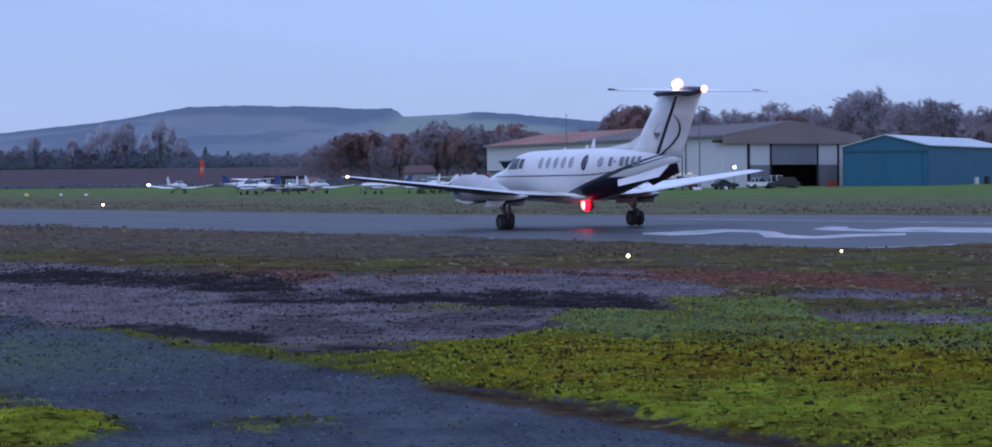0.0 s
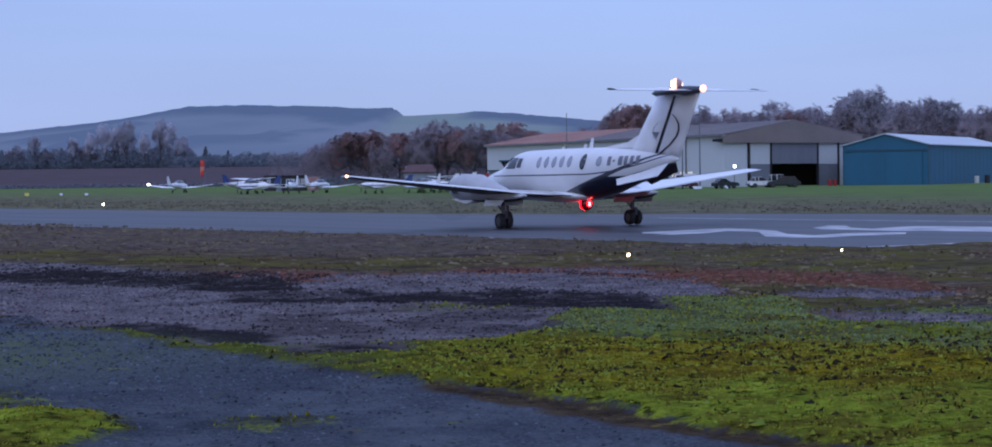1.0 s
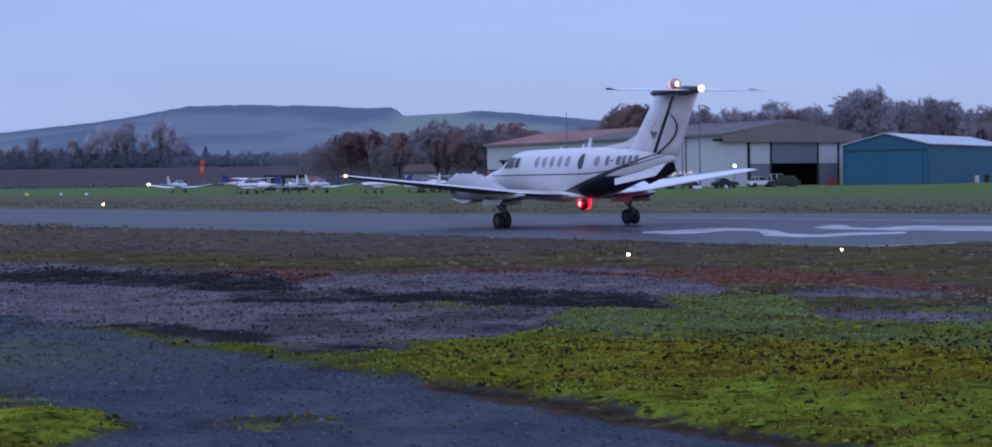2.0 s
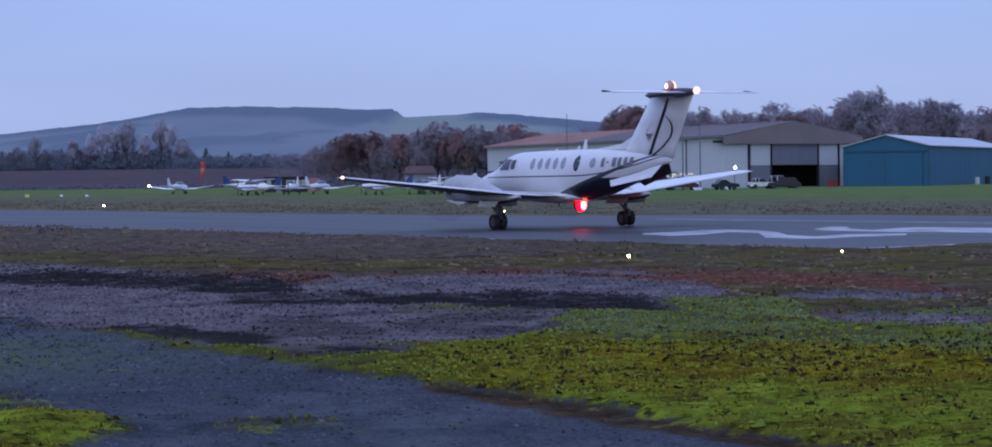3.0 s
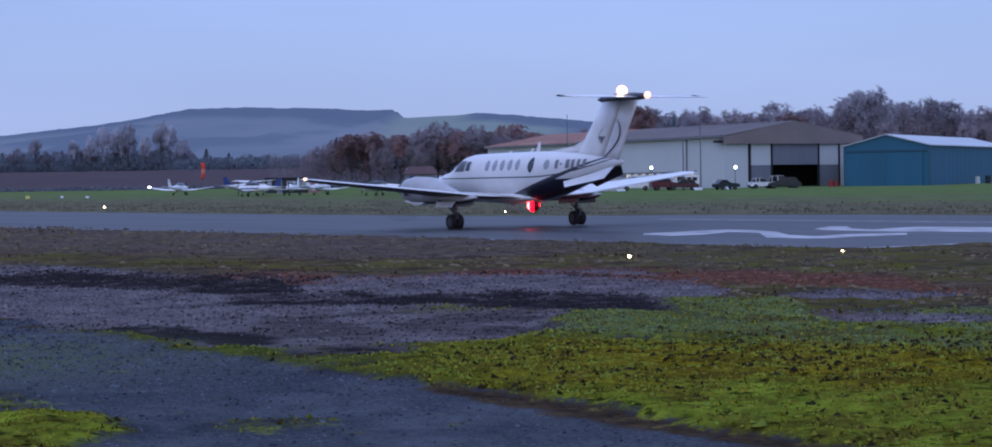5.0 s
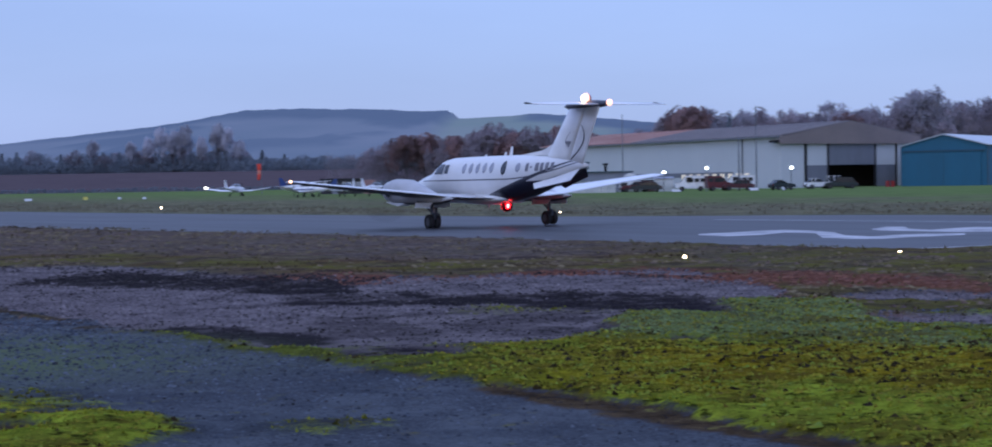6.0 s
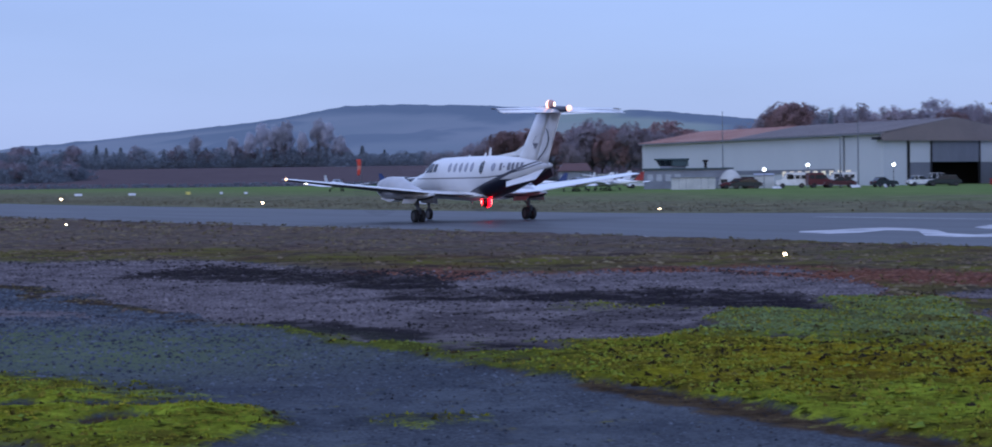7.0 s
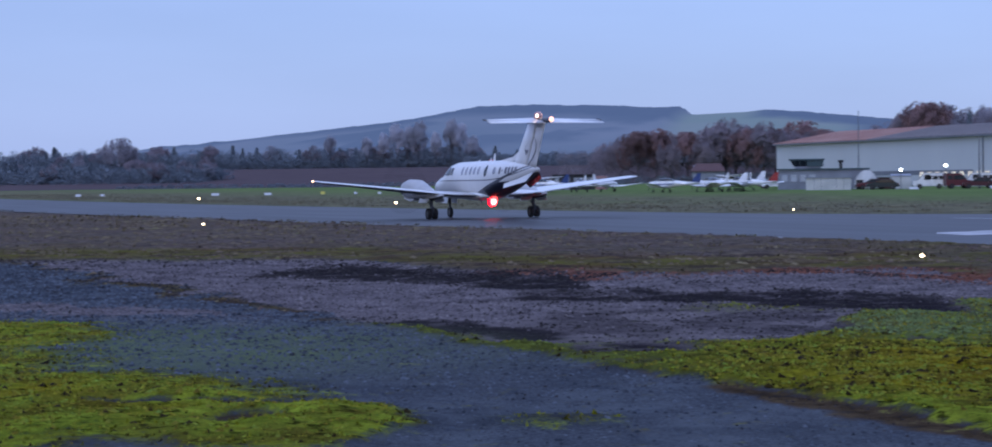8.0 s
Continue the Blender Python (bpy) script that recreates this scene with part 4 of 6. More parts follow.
def build_hall():
    # local x: along the front (to the right), local y: back along the side wall
    hall = empty("hangar_hall", frame_at(34.0, 282.0, 0.862, 0.507), "long pale grey hangar with a rusty and grey roof", "hangar")
    W, L, E, R = 25.7, 70.0, 7.8, 9.9
    part("wall", box(0, 0.3, 0, L, -0.5, E), M_CLAD, hall, "pale grey side wall")
    part("wall", box(W - 0.3, W, 0, L, -0.5, E), M_CLAD, hall)
    part("wall", prism([(0.3, L, -0.5), (W - .3, L, -0.5), (W - .3, L, E), (W / 2, L, R), (0.3, L, E)], (0, -.3, 0)), M_CLAD, hall)
    part("gable", prism([(-0.6, -0.6, 6.55), (W + .6, -0.6, 6.55), (W + .6, -0.6, E - .2), (W / 2, -0.6, R + .05), (-0.6, -0.6, E - .2)], (0, .25, 0)), M_BROWN, hall, "brown sheeted gable")
    for a, b, mat, lab in ((-0.5, 40, M_ROOF, "grey roof sheets"), (40.02, L + .4, M_RUST, "rust-red roof sheets")):
        for s in (0, 1):
            xa, xb = (-0.5, W / 2) if s == 0 else (W + .5, W / 2)
            rf = part("roof", prism([(xa, a, E - .1), (xb, a, R), (xb, b, R), (xa, b, E - .1)], (0, 0, .18)), mat, hall, lab)
            if s == 0:
                k = int((b - a) / 2)
                for i in range(k):
                    y = a + (i + .5) * (b - a) / k
                    part("roof_rib", prism([(xa, y - .05, E + .085), (xb, y - .05, R + .185), (xb, y + .05, R + .185), (xa, y + .05, E + .085)], (0, 0, .06)), mat, rf)
    # front: column, light panels, big door standing half open over a black sheet for interior shade
    z0, z1 = 3.35, 6.55
    part("interior", box(4.5, W - 1, 6, 6.2, -.3, 6.0), M_BLACK, hall, "black sheet standing for the unlit hangar interior")
    part("side_block", box(0.3, 4.3, 0.0, 4, -.5, 6.55), M_CLAD, hall, "pale corner block")
    for x0, x1 in ((4.9, 8.6), (17.9, 21.8)):
        part("upper_panel", box(x0, x1, 0, .2, z0, z1), M_CLAD, hall, "pale upper panel")
        part("lower_panel", box(x0, x1, 0.02, .2, -.5, z0 - .02), M_CLAD_DARK, hall, "grey lower panel")
    part("hangar_door", box(8.8, 17.7, -0.05, .15, z0 + .05, z1), M_CLAD_DARK, hall, "grey folded hangar door")
    part("wall", box(21.9, W - .3, 0, .2, -.5, z1), M_CLAD, hall)
    for x in (4.35, 8.62, 17.72, 21.82):
        part("column", box(x, x + .25, -.15, .2, -.5, z1), M_BLACK, hall, "dark steel column")
    # details of the side wall: down pipes, lower band, lit windows
    for y in (9.5,):
        part("downpipe", tube((-.12, y, -.3), (-.12, y, E - .3), .12), M_CLAD_DARK, hall, "dark downpipe")
    part("gutter", box(-.75, -.5, -.4, L, E - .25, E - .05), M_CLAD_DARK, hall)
    part("lower_band", box(-.06, 0, 12, 60, 1.9, 2.6), M_CLAD_DARK, hall, "darker band along the wall")
    for i in range(9):
        y = 8.0 + i * 2.1
        w = part("wall_window", box(-.08, -.0, y, y + 1.0, 1.2, 2.35), M_LIT, hall, "lit window")
        part("window_bar", box(-.11, -.08, y + .45, y + .55, 1.2, 2.35), M_CLAD_DARK, w)
    part("gutter_end", box(-1.0, -.1, -.3, 1.6, 6.75, 7.15, .05), M_BLACK, hall, "dark gutter end at the corner")
    return hall


def build_blue():
    hg = empty("hangar_blue", frame_at(51.7, 282.0, 0.86, -0.51), "blue sheet metal hangar with a pale roof", "hangar")
    W, L, E, R = 12.9, 42.0, 5.8, 7.45
    part("front_wall", prism([(0, 0, -.5), (W, 0, -.5), (W, 0, E), (W / 2, 0, R), (0, 0, E)], (0, .3, 0)), M_BLUE, hg)
    part("sliding_door", box(0.9, W - .9, -.16, -.02, -.3, 4.9), M_BLUE, hg, "wide blue sliding door")
    part("door_track", box(0.3, W - .3, -.24, -.02, 4.95, 5.2), M_BLUE_DK, hg, "dark blue door rail")
    for x in (6.4,):
        part("door_seam", box(x, x + .07, -.19, -.165, -.3, 4.9), M_BLUE_DK, hg)
    part("side_wall", box(W - .3, W, .32, L, -.5, E), M_BLUE, hg)
    part("side_wall", box(0, .3, .32, L, -.5, E), M_BLUE, hg)
    part("back_wall", prism([(.3, L, -.5), (W - .3, L, -.5), (W - .3, L, E), (W / 2, L, R), (.3, L, E)], (0, -.3, 0)), M_BLUE, hg)
    part("corner_trim", box(W - .02, W + .06, -.08, .4, -.5, E), M_BLUE_DK, hg)
    part("corner_trim", box(-.06, .02, -.08, .4, -.5, E), M_BLUE_DK, hg)
    for s in (0, 1):
        xa = -.4 if s == 0 else W + .4
        rf = part("roof", prism([(xa, -.3, E - .05), (W / 2, -.3, R), (W / 2, L + .3, R), (xa, L + .3, E - .05)], (0, 0, .14)), M_LIGHTROOF, hg, "pale sheet roof")
    for i in range(20):
        y = 1 + i * 2.05
        part("wall_rib", box(W, W + .015, y, y + .1, -.4, E - .15), M_BLUE, hg)
    return hg


M_LIT = glowing("lit_window", (1.0, 0.86, 0.66), 0.38)
build_hall()
build_blue()


# ------------------------------------------------------------------ trees
M_BARK = material("bark", (0.09, 0.08, 0.085), rough=0.9, scale=2, fine=14, bump=0.3, spread=0.2)
M_RUSSET = material("russet_leaves", (0.27, 0.155, 0.150), rough=0.9, second=(0.20, 0.128, 0.136), scale=0.25, fine=2, bump=0, spread=0.25)
# twig and evergreen colours are lifted towards pale blue-grey for distance haze
M_TWIGS = material("bare_twigs", (0.30, 0.28, 0.32), rough=0.9, second=(0.24, 0.225, 0.26), scale=0.25, fine=2, bump=0, spread=0.25)
M_HAZETWIG = material("haze_paled_twigs", (0.46, 0.46, 0.52), rough=0.9, second=(0.39, 0.39, 0.45), scale=0.25, fine=2, bump=0, spread=0.2)
M_HAZEGREEN = material("haze_blued_evergreen", (0.14, 0.175, 0.215), rough=0.9, second=(0.20, 0.23, 0.265), scale=0.3, fine=2, bump=0, spread=0.25)
M_DIM = material("brown_grey_twigs", (0.27, 0.22, 0.25), rough=0.9, second=(0.20, 0.172, 0.20), scale=0.25, fine=2, bump=0, spread=0.25)


def raw_mesh(name, verts, tris, mat):
    me = bpy.data.meshes.new(name)
    me.vertices.add(len(verts))
    me.vertices.foreach_set("co", np.ascontiguousarray(verts, dtype=np.float32).ravel())
    me.loops.add(len(tris) * 3)
    me.loops.foreach_set("vertex_index", np.ascontiguousarray(tris, dtype=np.int32).ravel())
    me.polygons.add(len(tris))
    me.polygons.foreach_set("loop_start", np.arange(0, len(tris) * 3, 3, dtype=np.int32))
    me.update(calc_edges=True)
    me.materials.append(mat)
    return me


def leaf_cloud(rng, centres, radii, per, size, thin):
    """Small triangles in clumps: thin ones point away from their clump like twigs."""
    n = len(centres) * per
    c = np.repeat(np.asarray(centres), per, 0)
    r = np.repeat(np.asarray(radii), per)[:, None]
    d = rng.normal(size=(n, 3))
    d /= np.linalg.norm(d, axis=1)[:, None]
    p = c + d * r * rng.random((n, 1)) ** 0.5 * np.array([1, 1, .8])
    along = d * 0.6 + rng.normal(size=(n, 3)) * 0.5 + np.array([0, 0, 0.35])
    along /= np.linalg.norm(along, axis=1)[:, None]
    across = np.cross(along, rng.normal(size=(n, 3)))
    across /= np.linalg.norm(across, axis=1)[:, None]
    s = size * (0.6 + 0.8 * rng.random((n, 1)))
    v = np.stack([p - across * s * thin, p + across * s * thin, p + along * s * 1.6], 1).reshape(-1, 3)
    return v, np.arange(n * 3).reshape(-1, 3)


def grow(rng, h, upright):
    """Branches of a broad tree, order by order: rows of start, way, length, for limbs down to twigs."""
    n = 8
    a = np.arange(n) * 2.4 + rng.random(n)
    lean = rng.uniform(0.15, 1.2, n) * (0.40 if upright else 1.0)
    way = np.stack([np.sin(lean) * np.cos(a), np.sin(lean) * np.sin(a), np.cos(lean)], 1)
    start = np.stack([np.zeros(n), np.zeros(n), h * (rng.uniform(0.04, 0.45, n) if upright else rng.uniform(0.14, 0.36, n))], 1)
    length = h * rng.uniform(0.30, 0.46, n)
    orders = [(start, way, length)]
    for kids, share, spread in ((5, 0.24, 0.55), (4, 0.16, 0.65), (5, 0.105, 0.75), (7, 0.060, 0.9)):
        p, d, q = orders[-1]
        start = np.repeat(p, kids, 0) + np.repeat(d * q[:, None], kids, 0) * rng.uniform(0.30, 1.0, (len(p) * kids, 1))
        way = np.repeat(d, kids, 0) + spread * rng.normal(size=(len(start), 3)) * (0.6 if upright else 1.0) + np.array([0, 0, 0.30 if upright else 0.03])
        way /= np.linalg.norm(way, axis=1)[:, None]
        orders.append((start, way, h * share * rng.uniform(0.6, 1.3, len(start))))
    return orders


def slivers(rng, start, way, length, width):
    """A thin tapering blade for each twig."""
    side = np.cross(way, rng.normal(size=way.shape))
    side *= width / np.linalg.norm(side, axis=1)[:, None]
    v = np.stack([start - side, start + side, start + way * length[:, None]], 1).reshape(-1, 3)
    return v, np.arange(len(v)).reshape(-1, 3)


def make_tree(seed, h, w, style, mat, label):
    """A tree at the origin, h tall and w wide: trunk, limbs, branches and twigs, with leaves or needles where it keeps them."""
    rng = np.random.default_rng(seed)
    tr = empty("tree", Matrix.Identity(4), label, "tree")
    bm = tube((0, 0, -0.5), (0, 0, h * 0.38), h * 0.020, h * 0.013, 8)
    pieces = []
    if style == "conifer":
        tube((0, 0, h * .38), (0, 0, h * 0.96), h * 0.013, 0.03, 6, bm)
        centres, radii = [], []
        for i in range(34):
            t = 0.10 + 0.88 * i / 33
            rr = w * 0.5 * (1 - t) * (0.75 + .5 * rng.random())
            for k in range(3):
                a = rng.random() * 6.283
                centres.append((rr * .6 * math.cos(a), rr * .6 * math.sin(a), h * t))
                radii.append(0.3 + rr * 0.55)
        pieces.append(leaf_cloud(rng, centres, radii, 60, h * 0.020, 0.45))
    else:
        orders = grow(rng, h, style == "sparse")
        for k, r in ((0, .0075), (1, .004)):
            p, d, q = orders[k]
            for a, b, c in zip(p, d, q):
                tube(a, a + b * c, h * r, h * r * .5, 5, bm)
        for k, width in ((2, .0055), (3, .0045), (4, .0042)):
            p, d, q = orders[k]
            pieces.append(slivers(rng, p, d, q * 1.15, h * width))
        p, d, q = orders[3]
        ends = p + d * q[:, None] * 0.8
        per, radius, size, thin = {"bare": (9, .034, .024, .06), "sparse": (10, .034, .022, .06), "twiggy": (34, .034, .013, .13)}.get(style, (52, .034, .011, .26))
        pieces.append(leaf_cloud(rng, ends, np.full(len(ends), h * radius), per, h * size, thin))
    v = np.concatenate([a for a, b in pieces])
    f = np.arange(len(v)).reshape(-1, 3)
    if style != "conifer":
        # a rounded crown: what reaches past its dome is drawn in
        squeeze = w * 0.5 / np.percentile(np.hypot(v[:, 0], v[:, 1]), 86)
        rise = 0.92 * h / np.percentile(v[:, 2], 93)
        v = v * np.array([squeeze, squeeze, rise])
        mid, dome = np.array([0, 0, h * 0.56]), np.array([w * 0.5, w * 0.5, h * 0.44])
        out = (v - mid) / dome
        far = np.linalg.norm(out, axis=1)[:, None]
        v = mid + dome * out * np.where(far > 0.8, (0.8 + 0.28 * np.tanh((far - 0.8) / 0.55)) / np.maximum(far, 1e-6), 1.0)
        bmesh.ops.scale(bm, vec=(min(squeeze, 0.8), min(squeeze, 0.8), min(rise, 0.8)), verts=[q for q in bm.verts if q.co.z > h * 0.38])
    part("trunk", bm, M_BARK, tr)
    crown = new("crown", raw_mesh("crown", v, f, mat))
    crown.parent = tr
    return tr


def plant_trees():
    kinds = {
        "russet": [make_tree(11 + i, 16, 13.5, "leafy", M_RUSSET, "broad tree keeping its russet autumn leaves") for i in range(3)],
        "dim": [make_tree(21 + i, 16, 13.5, "twiggy", M_DIM, "brown-grey tree in late autumn") for i in range(3)],
        "bare": [make_tree(31 + i, 18, 14.5, "bare", M_TWIGS, "bare winter tree with fine grey twigs") for i in range(3)],
        "poplar": [make_tree(51 + i, 18, 7.5, "sparse", M_HAZETWIG, "tall bare tree with thin twigs paled for haze") for i in range(2)],
        "fir": [make_tree(41 + i, 14, 6.5, "conifer", M_HAZEGREEN, "dark evergreen conifer with dense needles tinted for haze") for i in range(2)],
    }
    size = {"russet": 16, "dim": 16, "bare": 18, "poplar": 18, "fir": 14}
    rng = random.Random(5)
    used = set()

    def plant(kind, x, y, top, wide=1.0, group=""):
        src = rng.choice(kinds[kind])
        z = on_ground(x, y)
        s = (top - z) / size[kind]
        m = pose(x, y, z, 0, 0, rng.random() * 360) @ Matrix.Diagonal((s * wide, s * wide, s, 1))
        if src.name not in used:
            used.add(src.name)
            src.matrix_basis = m
            ob = src
        else:
            ob = copy_thing(src, Matrix.Identity(4))
            ob.matrix_basis = m
        tagged(ob, group=group)
        return ob

    # behind the hangars
    for kind, x, top, y, wide in (
            ("russet", 31, 19.8, 430, 1.0), ("dim", 30, 19.4, 436, 1.0), ("dim", 33, 18.6, 438, .9), ("bare", 36, 19.5, 440, .8), ("fir", 40.5, 16.5, 432, .7), ("bare", 42, 17, 445, .6), ("dim", 46, 18.5, 430, .9), ("bare", 47, 19, 440, .9), ("dim", 53, 17.8, 425, 1.1),
            ("dim", 58, 17.5, 432, 1.0), ("bare", 63.5, 20, 430, .9), ("russet", 66, 17.2, 425, .9), ("dim", 71, 17.8, 430, .9), ("bare", 73, 19.3, 440, .8), ("dim", 78, 18.4, 425, 1.0),
            ("bare", 84, 23.0, 430, 1.0), ("dim", 83, 21.2, 432, .8), ("dim", 90, 17.8, 425, 1.0), ("dim", 94, 19, 440, .8), ("bare", 97, 21.3, 440, 1.1), ("dim", 100, 18.6, 430, 1.0),
            ("bare", 104, 20, 436, 1.0), ("dim", 108, 17.6, 425, 1.0), ("dim", 113.5, 18.2, 425, 1.0), ("bare", 118, 19.5, 430, 1.0), ("dim", 123, 19, 425, 1.1), ("dim", 130, 19, 430, 1.1)):
        plant(kind, x, y, top, wide, "trees behind the hangars")
    for i in range(13):
        plant(("dim", "dim", "bare")[i % 3], 33 + i * 7.8 + rng.uniform(-2, 2), 452, 18.6 + rng.uniform(-1, 1.4) + (2 if 5 < i < 9 else 0), 1.15, "trees behind the hangars")
    # low wood left of them
    for kind, x, top, y in (("russet", 4.5, 19.6, 540), ("russet", 11, 17.0, 535), ("dim", 17, 15.8, 540), ("dim", 24, 17.3, 545), ("russet", 29, 17, 545), ("dim", 35, 16.5, 540), ("dim", 41, 16.2, 535)):
        plant(kind, x, y, top, 1.0, "trees behind the hangars")
    # russet belt beyond the parked aircraft
    for kind, x, top, y, wide in (
            ("dim", -49, 13.0, 520, 1.0), ("dim", -44, 14.6, 515, .9), ("russet", -38.5, 16.3, 505, 1.0), ("russet", -34, 16.8, 510, 1.0), ("dim", -29.5, 14.5, 500, .8), ("russet", -25.5, 16.0, 505, 1.0), ("dim", -20.5, 15.6, 500, .9),
            ("dim", -15.5, 18.8, 505, 1.15), ("bare", -13, 18.0, 510, 1.0), ("russet", -10.0, 16.5, 500, .9), ("dim", -5.5, 17.6, 500, 1.0), ("russet", -18, 17, 508, 1.0), ("russet", -2.5, 16.6, 510, .9), ("dim", 1.5, 15.5, 505, .9), ("dim", 6, 15, 505, .9)):
        plant(kind, x, y, top, wide, "belt of autumn trees")
    # crest of the ploughed slope
    for i in range(100):
        x = -470 + i * 3.5 + rng.uniform(-2, 2)
        y = 850 + rng.uniform(0, 60)
        g = on_ground(x, y)
        gap = -236 < x < -140
        kind = rng.choice(("fir", "dim", "fir") if not gap else ("poplar", "fir", "fir", "bare", "dim"))
        top = g + (rng.uniform(5.5, 10) if x > -140 else rng.uniform(8, 12.5) if kind == "fir" else rng.uniform(7, 13))
        plant(kind, x, y, top, rng.uniform(1.0, 1.5), "trees on the crest")
    for x, top in ((-174, 31.5), (-164, 32.5), (-169, 30), (-180, 27), (-149, 33), (-145, 31), (-156, 27), (-188, 25), (-205, 26), (-139, 25)):
        plant("poplar", x, 845, top, 1.0, "trees on the crest")
    # darker wood at the far end of the runway
    for i in range(34):
        x = -285 + i * 2.6 + rng.uniform(-1.5, 1.5)
        y = 640 + rng.uniform(-20, 30)
        plant(rng.choice(("fir", "fir", "dim") if x < -225 else ("fir", "bare", "dim")), x, y, on_ground(x, y) + rng.uniform(5.5, 8.0) * (1 if x < -225 else 1.05), rng.uniform(1.1, 1.5), "dark wood at the runway's end")
    plant("bare", -239, 660, 21.5, 0.95, "dark wood at the runway's end")
    plant("bare", -236, 664, 18.0, 0.85, "dark wood at the runway's end")
    plant("bare", -254, 660, 13.5, 0.9, "dark wood at the runway's end")


def undergrowth(name, label, rows, seed, mat, size, per=14, thin=0.4):
    """A belt of scrub: x0, x1, y, depth, height, count."""
    rng = np.random.default_rng(seed)
    V, F, n = [], [], 0
    for x0, x1, y, deep, h, count in rows:
        cx, cy = rng.uniform(x0, x1, count), y + rng.uniform(-deep, deep, count)
        cz = height(cx, cy) + h * rng.random(count) ** 1.4 * (0.55 + 0.9 * fbm(cx / 9, cy / 9, seed))
        v, f = leaf_cloud(rng, np.stack([cx, cy, cz], 1), np.full(count, h * .18), per, size, thin)
        V.append(v)
        F.append(f + n)
        n += len(v)
    return tagged(new(name, raw_mesh(name, np.concatenate(V), np.concatenate(F), mat)), label, "scrub", kind="stuff")


plant_trees()
undergrowth("hedge_scrub", "dark tangled undergrowth beneath the trees", [(-60, 60, 512, 8, 8, 2600), (20, 140, 448, 7, 12.0, 9000), (0, 50, 545, 8, 11, 1600)], 3, M_DIM, 0.26, 40, 0.15)
undergrowth("far_scrub", "dark evergreen scrub along the crest and the runway's end, tinted for haze", [(-480, -145, 862, 20, 8.3, 5600), (-145, -60, 855, 20, 5.6, 1400), (-480, -130, 848, 6, 4.0, 2600), (-300, -196, 640, 25, 5.0, 2600), (-140, 10, 830, 12, 4.5, 1800)], 4, M_HAZEGREEN, 0.36, 30)
undergrowth("field_hedge", "low dark hedge at the meadow's edge", [(-190, -60, 525, 3, 1.0, 900), (-60, 20, 500, 3, 2.2, 800)], 6, M_HAZEGREEN, 0.25)

# ------------------------------------------------------------------ parked aircraft
M_LIGHT_WHITE = material("white_aircraft_skin", (0.86, 0.86, 0.86), rough=0.4, second=(0.62, 0.62, 0.64), scale=1.5, fine=20, bump=0)
M_DKGLASS = material("dark_vehicle_glass", (0.02, 0.025, 0.03), rough=0.1, bump=0)


